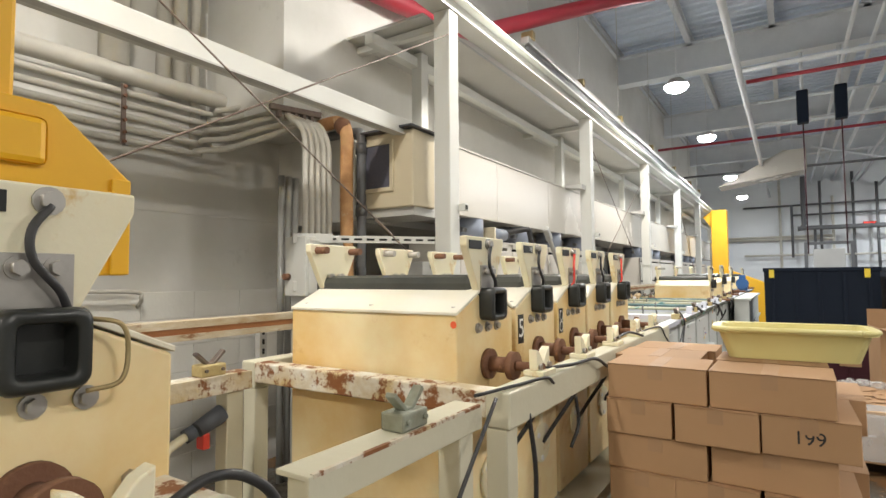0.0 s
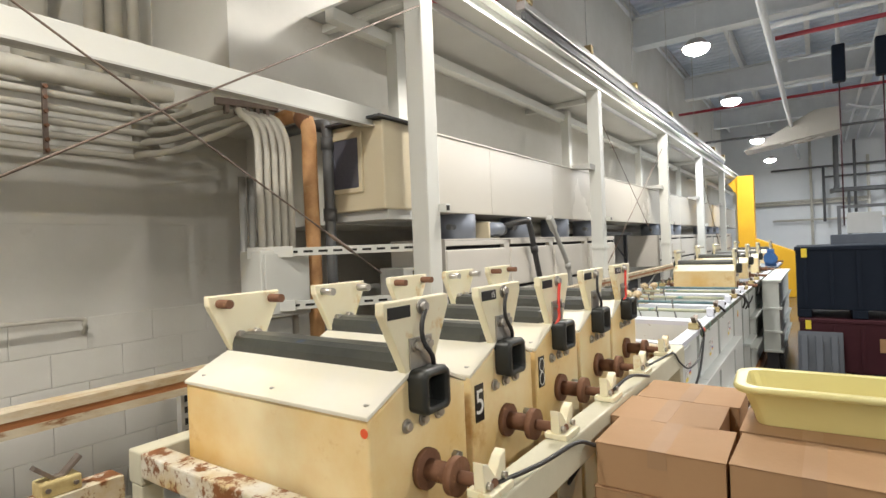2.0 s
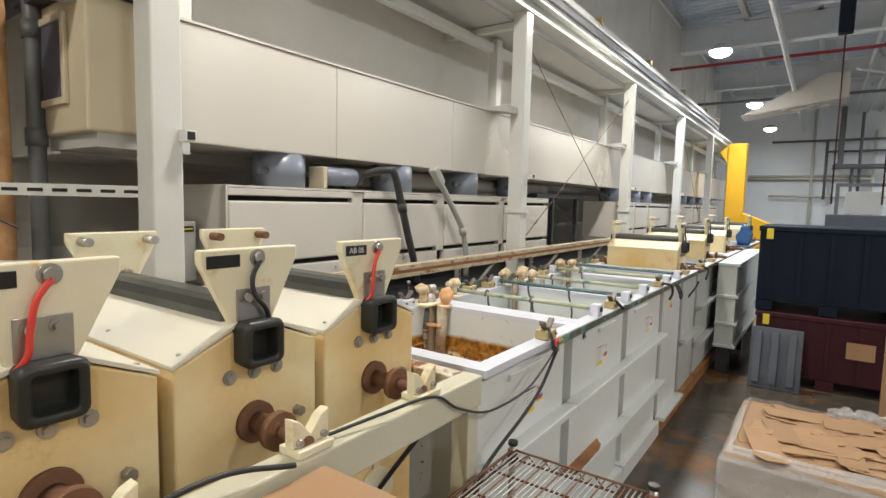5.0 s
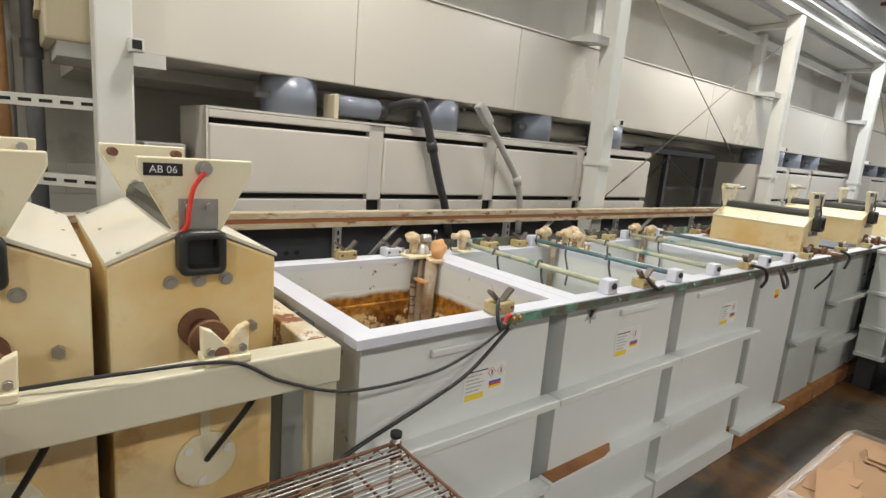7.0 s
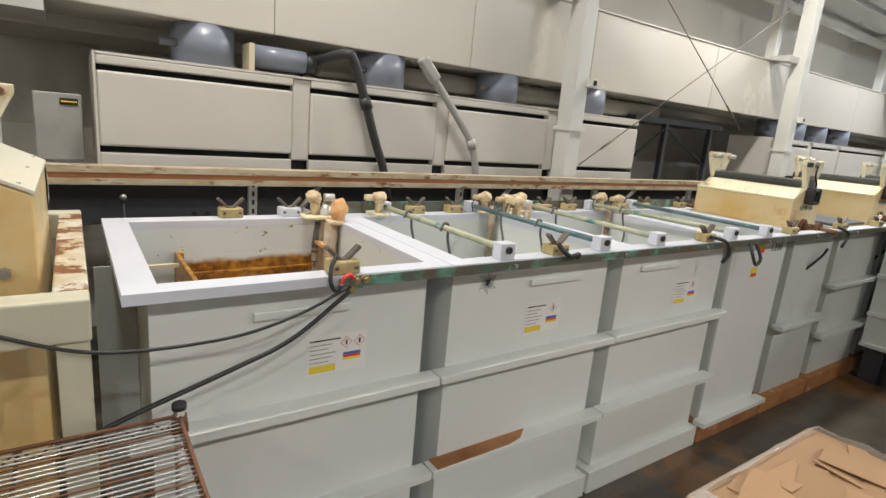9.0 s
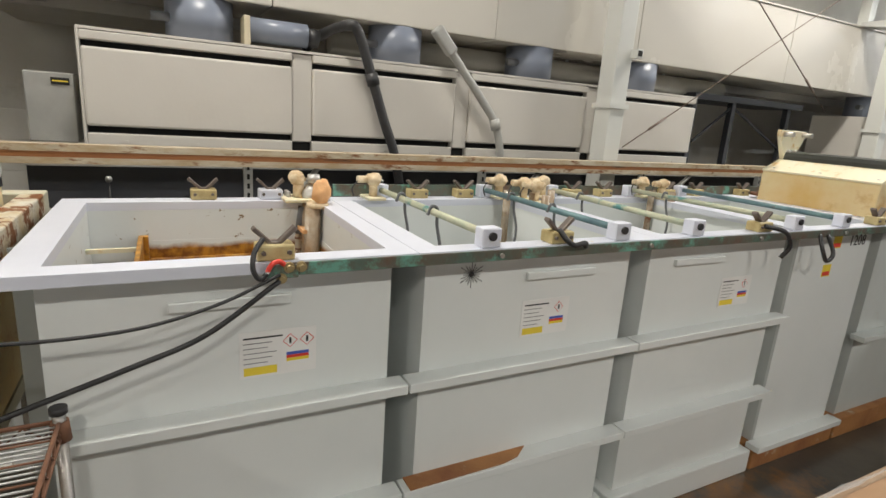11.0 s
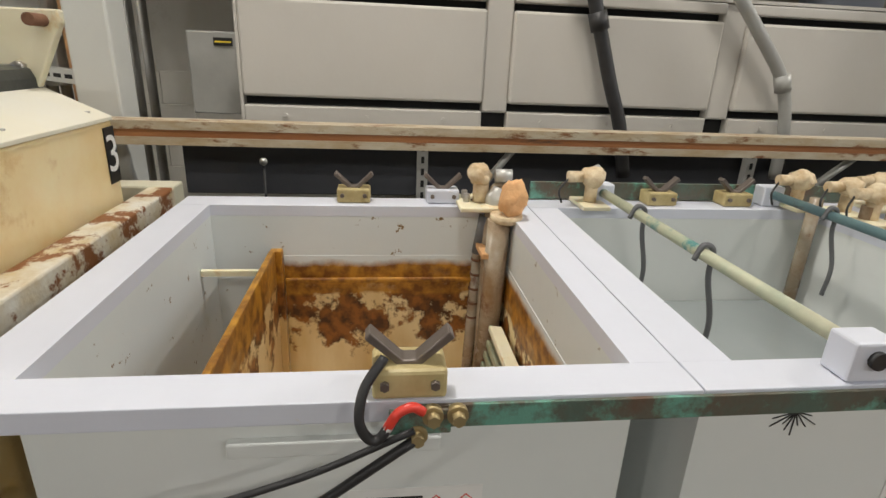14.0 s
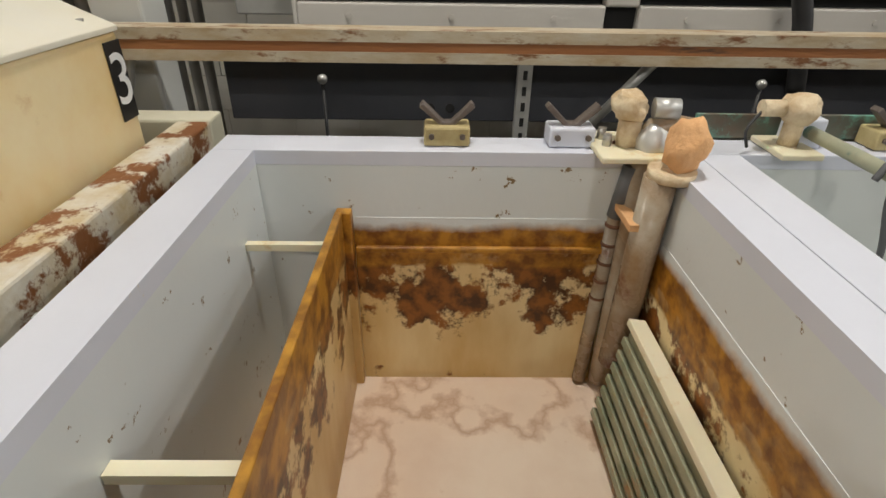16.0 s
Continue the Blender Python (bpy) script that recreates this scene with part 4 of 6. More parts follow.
# ---- tub barrels in their frame ----
def barrel_station(yc, number, tag, red, group="plating barrels", zoff=0.0, face=-0.857, rear=-1.59, dot=False, lid_mat=None):
    """One plating barrel: its plastic tub, gabled lid, carrying bar, end brackets and drive spools."""
    t = thing("plating_barrel", "yellowed plastic plating barrel unit with gabled lid and ivory brackets", "plating barrel", (0, yc, zoff), group)
    h, eave, peak, low = 0.195, 1.432, 1.515, 0.62
    part("tub", prism(bmesh.new(), [(-h, low), (h, low), (h, eave), (0, peak), (-h, eave)], "x", rear, face, 0.006), M_NAT, t)
    for s in (-1, 1):
        lid = prism(bmesh.new(), [(s * 0.03, peak - 0.008), (s * (h + 0.004), eave + 0.001), (s * (h + 0.004), eave + 0.011), (s * 0.03, peak + 0.004)], "x", rear - 0.002, face + 0.002, 0.002)
        part("lid_panel", lid, lid_mat or M_ROOF, t, "plastic lid panel")
        for xx in (face - 0.03, rear + 0.05, (face + rear) / 2):
            part("lid_screw", cyl((xx, s * (h - 0.03), eave + 0.02), (xx, s * (h - 0.03), eave + 0.027), 0.008, seg=8), M_STEEL, t)
    part("carrying_bar", box(rear - 0.03, face - 0.02, -0.055, 0.055, 1.47, 1.56, 0.03), M_BAR, t, "dark coated carrying bar")
    if tag == 2:
        part("blue_edge", box(rear + 0.05, face - 0.03, -0.064, -0.05, 1.478, 1.492, 0.004), M_LBLUE, t, "blue edge strip on the bar")
    sock = bmesh.new()
    rings = []
    for w, rad, xx in ((0.052, 0.018, face - 0.01), (0.055, 0.02, face + 0.042), (0.05, 0.018, face + 0.052), (0.038, 0.01, face + 0.052), (0.034, 0.008, face + 0.046), (0.033, 0.008, face + 0.002)):
        ring = []
        for sy, sz, a0 in ((1, 1, 0), (-1, 1, 90), (-1, -1, 180), (1, -1, 270)):
            for k in range(5):
                a = radians(a0 + 22.5 * k)
                ring.append(sock.verts.new((xx, sy * (w - rad) + rad * math.cos(a), 1.462 + sz * (w - rad) + rad * math.sin(a))))
        rings.append(ring)
    for ra, rb in zip(rings, rings[1:]):
        for k in range(20):
            sock.faces.new((ra[k], ra[(k + 1) % 20], rb[(k + 1) % 20], rb[k])).smooth = True
    bmesh.ops.recalc_face_normals(sock, faces=sock.faces[:])
    bx(sock, face + 0.002, face + 0.008, -0.04, 0.04, 1.42, 1.505)
    part("bar_socket", sock, M_RUBBER, t, "black rubber socket")

    def bracket(x0, x1):
        return prism(bmesh.new(), [(-0.13, 1.685), (0.13, 1.685), (0.13, 1.655), (0.05, 1.5), (-0.05, 1.5), (-0.13, 1.655)], "x", x0, x1, 0.004)

    part("front_bracket", bracket(face - 0.028, face), M_BRACKET, t)
    part("rear_bracket", bracket(rear, rear + 0.028), M_BRACKET, t)
    for s in (-0.095, 0.095):
        part("bracket_pin", cyl((rear - 0.01, s, 1.66), (rear + 0.085, s, 1.66), 0.014, seg=12), M_RUST if (tag % 2) else M_STEEL, t)
        part("bracket_bolt", cyl((rear + 0.028, s * 0.3, 1.555), (rear + 0.05, s * 0.3, 1.555), 0.014, seg=6), M_STEEL, t)
    part("clamp_plate", box(face, face + 0.005, -0.045, 0.045, 1.515, 1.59, 0.001), M_STEEL, t, "stained steel clamp plate")
    for s in (-0.022, 0.022):
        part("clamp_bolt", cyl((face + 0.005, s, 1.57), (face + 0.02, s, 1.57), 0.011, seg=6), M_STEEL, t)
        part("clamp_washer", cyl((face + 0.004, s, 1.57), (face + 0.008, s, 1.57), 0.016, seg=14), M_STEEL, t)
    plate = part("number_plate", box(face, face + 0.003, -0.118, -0.035, 1.643, 1.672, 0.001), M_PLATE, t, "black number plate")
    if tag == 5:
        words("plate_text", "AB 06", 0.024, pose(face + 0.0035, -0.0765, 1.657) @ FACE_X, M_WHITE, plate)
    elif tag == 2:
        words("plate_text", "15", 0.024, pose(face + 0.0035, -0.055, 1.657) @ FACE_X, M_WHITE, plate)
    part("lug_bolt", cyl((face, 0.012, 1.662), (face + 0.016, 0.012, 1.662), 0.013, seg=6), M_STEEL, t)
    part("lug_washer", cyl((face, 0.012, 1.662), (face + 0.005, 0.012, 1.662), 0.02, seg=14), M_STEEL, t)
    part("lead", tube([(face + 0.012, 0.012, 1.655), (face + 0.018, -0.012, 1.62), (face + 0.02, -0.01, 1.58), (face + 0.022, 0.02, 1.54), (face + 0.015, 0.035, 1.51)] if not red else [(face + 0.012, 0.012, 1.655), (face + 0.018, -0.014, 1.62), (face + 0.02, -0.025, 1.57), (face + 0.022, -0.03, 1.53), (face + 0.015, -0.045, 1.505)], 0.006, 8, 6), M_RED if red else M_CABLE, t, "red lead" if red else "black lead")
    for s in (-0.065, 0.0, 0.065):
        part("face_bolt", cyl((face, s, 1.385), (face + 0.014, s, 1.385), 0.011, seg=6), M_STEEL, t)
        part("face_washer", cyl((face, s, 1.385), (face + 0.005, s, 1.385), 0.017, seg=14), M_STEEL, t)
    for f, d in ((face, 1), (rear, -1)):
        sp = bmesh.new()
        cy(sp, (f, 0, 1.262), (f + d * 0.015, 0, 1.262), 0.05, seg=24)
        cy(sp, (f + d * 0.015, 0, 1.262), (f + d * 0.085, 0, 1.262), 0.026, seg=20)
        cy(sp, (f + d * 0.085, 0, 1.262), (f + d * 0.105, 0, 1.262), 0.046, seg=24)
        cy(sp, (f + d * 0.105, 0, 1.262), (f + d * 0.2, 0, 1.262), 0.016, seg=14)
        part("drive_spool", sp, M_RUST, t, "rust-brown drive spool")
    part("hanger_bolt", cyl((face, 0.13, 1.25), (face + 0.02, 0.13, 1.25), 0.014, seg=6), M_STEEL, t)
    disc = bmesh.new()
    cy(disc, (face, 0.015, 0.89), (face + 0.012, 0.015, 0.89), 0.076, seg=40)
    part("end_disc", disc, M_BRACKET, t)
    for a in (20, 140, 260):
        part("disc_screw", cyl((face + 0.012, 0.015 + 0.058 * math.cos(radians(a)), 0.89 + 0.058 * math.sin(radians(a))), (face + 0.016, 0.015 + 0.058 * math.cos(radians(a)), 0.89 + 0.058 * math.sin(radians(a))), 0.011, seg=12), M_WHITE, t)
    part("hanger_strip", box(face, face + 0.01, 0.0, 0.026, 0.955, 1.12, 0.003), M_BRACKET, t)
    part("dangler_cable", tube([(face + 0.012, 0.015, 0.89), (face + 0.05, 0.045, 0.96), (face + 0.12, 0.09, 1.08), (face + 0.14, 0.11, 1.14)], 0.008, 8, 5), M_CABLE, t, "black dangler cable")
    if number:
        pl = part("digit_plate", box(face + 0.0005, face + 0.003, -0.178, -0.132, 1.3, 1.408, 0.001), M_PLATE, t, "black plate with a white digit")
        if number == "8":
            for z in (1.33, 1.378):
                ring = tube([(face + 0.0032, -0.155 + 0.019 * math.cos(math.pi * k / 10), z + 0.022 * math.sin(math.pi * k / 10)) for k in range(21)], 0.0022, 5, 1)
                part("digit_ring", ring, M_WHITE, pl)
        else:
            words("digit_text", number, 0.1, pose(face + 0.0035, -0.155, 1.354) @ FACE_X, M_WHITE, pl)
    if tag == 5:
        rp = part("side_digit_plate", box(rear + 0.004, rear + 0.056, h + 0.001, h + 0.004, 1.28, 1.42, 0.001), M_PLATE, t, "black plate with a white digit")
        words("digit_text", "3", 0.13, pose(rear + 0.03, h + 0.0055, 1.35, 90, 0, 180), M_WHITE, rp)
    if dot:
        part("sticker", cyl((face - 0.012, -h - 0.0005, 1.405), (face - 0.012, -h - 0.002, 1.405), 0.011, seg=20), M_ORANGEDOT, t, "round orange sticker")
    return t


def saddle(name, at, turn=0.0):
    """A pair of ivory prongs that carries a spool end."""
    t = thing(name, "ivory plastic bearing saddle with two prongs", "bearing saddle", at, "bearing saddles", turn=turn)
    part("base", box(-0.035, 0.035, -0.05, 0.05, 0, 0.018, 0.003), M_BRACKET, t)
    part("prong_block", prism(bmesh.new(), [(-0.05, 0.018), (0.05, 0.018), (0.052, 0.085), (0.03, 0.075), (0.0, 0.04), (-0.03, 0.075), (-0.052, 0.085)], "x", -0.014, 0.014, 0.003), M_BRACKET, t)
    for s in (-0.035, 0.035):
        part("screw", cyl((0.014, s, 0.03), (0.024, s, 0.03), 0.009, seg=6), M_STEEL, t)
    return t


YS = (1.6, 2.022, 2.446, 2.868, 3.29)
for i, (yc, num, red) in enumerate(zip(YS, ("", "5", "8", "", ""), (False, False, True, False, True))):
    barrel_station(yc, num, i + 1, red, dot=(i == 0))
    saddle("bearing_saddle", (-0.675, yc + 0.01, 1.2405))
    saddle("bearing_saddle", (-1.72, yc + 0.01, 1.2405))
barrel_station(0.31, "", 1, False)
saddle("bearing_saddle", (-0.675, 0.32, 1.2405))
saddle("bearing_saddle", (-1.72, 0.32, 1.2405))


def rect_frame(name, y0, y1, label, front_mat, legs=True, x0=-1.76, x1=-0.635, z=1.24):
    t = thing(name, label, "steel frame", group="station frames")
    part("side_beam", box(x1 - 0.075, x1, y0, y1, z - 0.1, z, 0.006), M_FRAME, t)
    part("side_beam", box(x0, x0 + 0.075, y0, y1, z - 0.1, z, 0.006), M_FRAME, t)
    part("end_beam", box(x0 + 0.075, x1 - 0.075, y0, y0 + 0.07, z - 0.075, z - 0.002, 0.005), front_mat, t, "peeling rusty end beam")
    part("end_beam", box(x0 + 0.075, x1 - 0.075, y1 - 0.07, y1, z - 0.075, z - 0.002, 0.005), M_PEEL, t, "peeling rusty end beam")
    for xx in (x0 + 0.01, x1 - 0.075):
        for yy in (y0 + 0.0, y1 - 0.07):
            part("leg", box(xx, xx + 0.065, yy + 0.002, yy + 0.066, 0, z - 0.1, 0.004), M_FRAME, t)
    part("inner_tray", box(x0 + 0.09, x1 - 0.09, y0 + 0.1, y1 - 0.1, 0.55, 0.6), M_FRAME, t)
    return t


rect_frame("station_frame", 1.31, 3.58, "cream painted steel frame with rusty peeling edges", M_PEEL)
rect_frame("station_frame", -1.6, 0.5, "cream painted steel frame with rusty peeling edges", M_PEEL)


M_WEATHER = mat("weathered_casting", (0.3, 0.32, 0.26), 0.6, 0.2, var=(0.2, 0.2, 0.14), scale=16, amount=1, stain=(0.25, 0.12, 0.05), stain_scale=14, stain_at=0.6, bump=0.4)


# empty station between the two frames: two short rails with V saddles
def vee(at, turn=0.0, base=M_VEEBASE, metal=M_VEE):
    t = thing("v_saddle", "dull metal V saddle on an ivory plastic block", "V saddle", at, "V saddles", turn=turn)
    part("block", box(-0.03, 0.03, -0.045, 0.045, 0.001, 0.04, 0.005), base, t)
    part("vee", prism(bmesh.new(), [(-0.054, 0.074), (-0.047, 0.083), (-0.008, 0.045), (0.008, 0.045), (0.047, 0.083), (0.054, 0.074), (0.01, 0.034), (-0.01, 0.034)], "x", -0.012, 0.014, 0.002), metal, t)
    for s in (-0.03, 0.03):
        part("bolt", cyl((0.03, s, 0.022), (0.037, s, 0.022), 0.006, seg=6), metal, t)
    return t


for xx, y0, y1, lab in ((-0.7, 0.62, 1.2, "short cream angle rail with flaking paint on legs"), (-1.62, 0.45, 1.22, "short cream angle rail with flaking paint on legs")):
    t = thing("support_rail", lab, "support rail", group="support rails")
    part("angle", prism(bmesh.new(), [(xx - 0.04, 1.232), (xx + 0.04, 1.232), (xx + 0.04, 1.172), (xx + 0.03, 1.172), (xx + 0.03, 1.222), (xx - 0.04, 1.222)], "y", y0, y1, 0.002), M_PEEL if xx < -1 else M_FRAME, t)
    for yy in (y0 + 0.02, y1 - 0.09):
        part("leg", box(xx - 0.035, xx + 0.028, yy, yy + 0.065, 0, 1.219, 0.004), M_FRAME, t)
    part("flaked_edge", box(xx + 0.032, xx + 0.0405, y0 + 0.01, y1 - 0.01, 1.226, 1.2335), M_PEEL, t)
vee((-0.7, 0.93, 1.232), 0, M_WEATHER, M_WEATHER)
vee((-1.62, 0.83, 1.232), 0)
vee((-1.62, 1.08, 1.232), 0)
fit = thing("hose_coupling", "grey and red hose coupling on a pale hose", "hose coupling")
part("body", cyl((-1.62, 1.04, 1.065), (-1.62, 1.13, 1.1), 0.026, 0.032, 16), M_SLATE, fit)
part("nut", cyl((-1.62, 1.0, 1.053), (-1.62, 1.03, 1.063), 0.025, seg=6), M_SLATE, fit)
part("valve_handle", box(-1.64, -1.6, 1.05, 1.075, 1.0, 1.05, 0.004), M_LRED, fit, "red valve handle")
part("hose", tube([(-1.62, 1.01, 1.056), (-1.6, 0.92, 1.02), (-1.55, 0.82, 0.9), (-1.5, 0.75, 0.7), (-1.5, 0.72, 0.4), (-1.5, 0.7, 0.0)], 0.014, 10), M_BRACKET, fit, "pale hose")
solid("wire_loop", tube([(-0.83, 0.36, 1.5), (-0.8, 0.395, 1.49), (-0.8, 0.405, 1.45), (-0.8, 0.395, 1.41), (-0.82, 0.36, 1.4)], 0.0035, 8), M_BRASS, "thin bronze wire loop beside the rubber socket", "wire")
yl = thing("hoist_arm", "yellow painted steel hoist arm with a folded plate", "hoist arm")
part("cheek_plate", prism(bmesh.new(), [(-0.6, 1.561), (0.557, 1.561), (0.557, 1.752), (0.424, 1.872), (-0.6, 1.885)], "x", -1.13, -1.11, 0.004), M_YELLOW, yl)
part("folded_panel", prism(bmesh.new(), [(-0.55, 1.755), (0.41, 1.755), (0.41, 1.84), (-0.55, 1.85)], "x", -1.111, -1.095, 0.012), M_YELLOW, yl)
part("edge_bar", box(-1.11, -1.1, 0.52, 0.556, 1.562, 1.75, 0.003), M_YELLOW, yl)
part("mast", box(-1.25, -1.131, 0.1, 0.37, 1.7, 4.9, 0.008), M_YELLOW, yl)
part("trolley", box(-1.4, -1.0, -0.2, 0.4, 4.9, 5.6, 0.02), M_YELLOW, yl)

# leads along the frames
for pts, r in (([(-0.66, 1.62, 1.26), (-0.63, 1.8, 1.25), (-0.61, 1.98, 1.246), (-0.6, 2.1, 1.2)], 0.006),
               ([(-0.66, 2.46, 1.27), (-0.65, 2.65, 1.28), (-0.62, 2.8, 1.25)], 0.006),
               ([(-0.68, 2.9, 1.25), (-0.64, 3.1, 1.262), (-0.63, 3.3, 1.25), (-0.625, 3.42, 1.18), (-0.62, 3.6, 1.115), (-0.62, 3.86, 1.108), (-0.635, 4.05, 1.142), (-0.64, 4.2, 1.205)], 0.0045),
               ([(-0.6, 3.5, 0.88), (-0.62, 3.6, 0.93), (-0.62, 3.87, 1.02), (-0.63, 4.03, 1.075), (-0.64, 4.2, 1.19)], 0.0065),
               ([(-0.68, 1.2, 1.25), (-0.65, 1.4, 1.247), (-0.63, 1.55, 1.244), (-0.625, 1.6, 1.22)], 0.005),
               ([(-0.62, 1.2, 1.25), (-0.6, 1.0, 1.1), (-0.62, 0.8, 0.85), (-0.7, 0.6, 0.6)], 0.005),
               ([(-0.7, 0.4, 1.25), (-0.69, 0.46, 1.275), (-0.68, 0.52, 1.26), (-0.67, 0.57, 1.2), (-0.66, 0.6, 1.05)], 0.008),
               ([(-0.64, 1.44, 1.16), (-0.625, 1.45, 1.0), (-0.63, 1.45, 0.8), (-0.64, 1.45, 0.5)], 0.007),
               ([(-0.625, 1.8, 1.14), (-0.62, 1.81, 1.05), (-0.63, 1.76, 0.98)], 0.006)):
    solid("power_lead", tube(pts, r, 8, 8), M_CABLE, "black insulated power lead along the frame", "cable", "power leads")


# ---- process tanks ----
FX, RX, BX, TOP = -0.742, -0.662, -1.615, 1.232


def hazard_label(parent, y, z, signs=(0.03, 0.075)):
    p = part("safety_label", box(FX + 0.0005, FX + 0.0015, y - 0.1, y + 0.1, z - 0.065, z + 0.065), M_WHITE, parent, "printed white safety label")
    xx = FX + 0.0017
    for k in range(6):
        part("text_line", box(xx, xx + 0.0004, y - 0.09, y - 0.09 + (0.1 if k == 0 else 0.085 - 0.012 * (k % 3)), z + 0.045 - k * 0.014, z + 0.0475 - k * 0.014 + (0.002 if k == 0 else 0)), M_INK if k == 0 else M_PRINT, p)
    part("yellow_strip", box(xx, xx + 0.0004, y - 0.09, y - 0.005, z - 0.058, z - 0.035), M_LYELLOW, p)
    for s in signs:
        for a, m, e in ((0.02, M_LRED, 0.0), (0.0175, M_WHITE, 0.0005)):
            part("diamond", prism(bmesh.new(), [(y + s - a, z + 0.03), (y + s, z + 0.03 - a), (y + s + a, z + 0.03), (y + s, z + 0.03 + a)], "x", xx + e, xx + e + 0.0004), m, p)
        part("mark", box(xx + 0.001, xx + 0.0014, y + s - 0.003, y + s + 0.003, z + 0.022, z + 0.039), M_INK, p)
    for k, m in enumerate((M_LBLUE, M_LRED, M_LYELLOW)):
        part("colour_bar", box(xx, xx + 0.0004, y + 0.02, y + 0.08, z - 0.012 - k * 0.009, z - 0.0035 - k * 0.009), m, p)


M_SPECK = mat("specked_plastic", (0.72, 0.76, 0.76), 0.35, var=(0.64, 0.68, 0.68), scale=2.5, stain=(0.22, 0.15, 0.07), stain_scale=22, stain_at=0.635, stain_soft=0.02, bump=0.08)


def tank(y0, y1, inner, floor_z, label, strip=None, hazard=None, water=None, panel=None, ribs=(0.827, 0.454), group="process tanks"):
    t = thing("process_tank", label, "process tank", group=group)
    iy0, iy1, ix0, ix1 = y0 + 0.08, y1 - 0.07, -1.527, -0.755
    panel = panel or M_TANK
    z0 = 0.12
    part("front_wall", box(ix1, FX, y0 + 0.06, y1 - 0.046, z0, TOP - 0.03), panel, t)
    clean = M_SPECK if inner is M_TIDE else inner
    part("back_wall", box(BX, ix0, y0 + 0.01, y1 - 0.01, z0, TOP - 0.03), clean, t)
    part("side_wall", box(ix0, ix1, y0 + 0.06, iy0, z0, TOP - 0.03), clean, t)
    if inner is M_TIDE:
        part("back_liner", box(ix0, ix0 + 0.0012, 3.9, iy1, floor_z, 1.09), inner, t, "rust-stained back wall")
        part("side_liner", box(ix0 + 0.0012, ix1 - 0.012, iy1 - 0.0012, iy1, floor_z, 1.09), inner, t, "rust-stained side wall")
    part("side_wall", box(ix0, ix1, iy1, y1 - 0.046, z0, TOP - 0.03), clean, t)
    part("inner_front", box(ix1 - 0.012, ix1 - 0.001, iy0, iy1, floor_z, TOP - 0.031), inner, t)
    part("tank_floor", box(ix0, ix1 - 0.012, iy0, iy1, floor_z - 0.03, floor_z), M_SCALE if inner is M_TIDE else inner, t, "scaled tank floor")
    rim = bmesh.new()
    bx(rim, -0.731, RX, y0, y1 - 0.0005, TOP - 0.03, TOP, 0.0015)
    bx(rim, BX, ix0, y0, y1 - 0.0005, TOP - 0.03, TOP, 0.0015)
    bx(rim, ix0, -0.731, y0, iy0, TOP - 0.03, TOP - 0.0005)
    bx(rim, ix0, -0.731, iy1, y1 - 0.0005, TOP - 0.03, TOP - 0.0005)
    part("rim", rim, M_RIM, t, "white welded plastic rim")
    for z in ribs:
        part("rib", box(FX, RX - 0.01, y0 + 0.001, y1 - 0.003, z - 0.03, z, 0.003), panel, t)
    # added sheet deep in the gap, coloured dark for the shade there
    part("gap_shade_panel", box(-1.06, -1.05, y0 - 0.044, y0 + 0.058, z0, TOP - 0.035), M_GAP, t)
    part("base", box(-1.6, FX + 0.04, y0 + 0.01, y1 - 0.01, 0.0, z0 - 0.002, 0.006), M_RUSTBASE if y0 > 6 else panel, t)
    if strip:
        part("handle_strip", box(FX, FX + 0.015, strip - 0.145, strip + 0.145, 1.098, 1.123, 0.003), panel, t)
    if hazard:
        hazard_label(t, hazard, 0.957, (0.03, 0.075) if hazard < 4.5 else (0.055,))
    if water:
        part("liquid", box(ix0 + 0.002, ix1 - 0.014, iy0 + 0.002, iy1 - 0.002, floor_z + 0.002, water), M_WATER, t, "still greyish bath liquid")
    return t


t1 = tank(3.64, 4.574, M_TIDE, 0.65, "pale plastic process tank, empty and rust-stained inside", strip=4.1, hazard=4.213)
t2 = tank(4.576, 5.51, M_TANK, 0.5, "pale plastic process tank with anode pipes across it", strip=5.15, hazard=5.102, water=0.94)
tank(5.512, 6.458, M_TANK, 0.5, "pale plastic process tank with anode pipes across it", strip=5.85, hazard=6.12, water=0.98)
t4 = tank(6.46, 7.19, M_TANKGREY, 0.5, "weathered pale tank with a stencilled number", water=1.12, panel=M_TANK, ribs=(0.14,))
tank(7.192, 7.88, M_TANKGREY, 0.5, "narrow weathered pale tank", water=1.1, panel=M_TANKGREY, ribs=(0.62,))
for yy in (7.882, 8.78, 9.68, 10.58, 11.48, 12.38):
    tank(yy, yy + 0.896, M_TANKGREY, 0.5, "weathered pale process tank further down the line", water=1.1, panel=M_TANKGREY)
words("stencil", "1208", 0.075, pose(FX + 0.001, 7.02, 1.14) @ FACE_X, M_INK, t4)
for y, z in ((6.84, 1.14), (6.8, 1.0)):
    part("sticker", box(FX, FX + 0.001, y - 0.035, y + 0.035, z - 0.03, z + 0.03), M_LYELLOW, t4, "small faded yellow sticker")
    part("sticker_band", box(FX + 0.001, FX + 0.0014, y - 0.03, y + 0.03, z - 0.025, z - 0.005), M_LRED, t4)
part("rust_patch", prism(bmesh.new(), [(FX, 4.6), (RX - 0.014, 4.6), (RX - 0.02, 4.95), (RX - 0.035, 5.02), (FX, 5.08)], "z", 0.4545, 0.4575), M_RUSTBASE, t2, "rust patch on the rib")
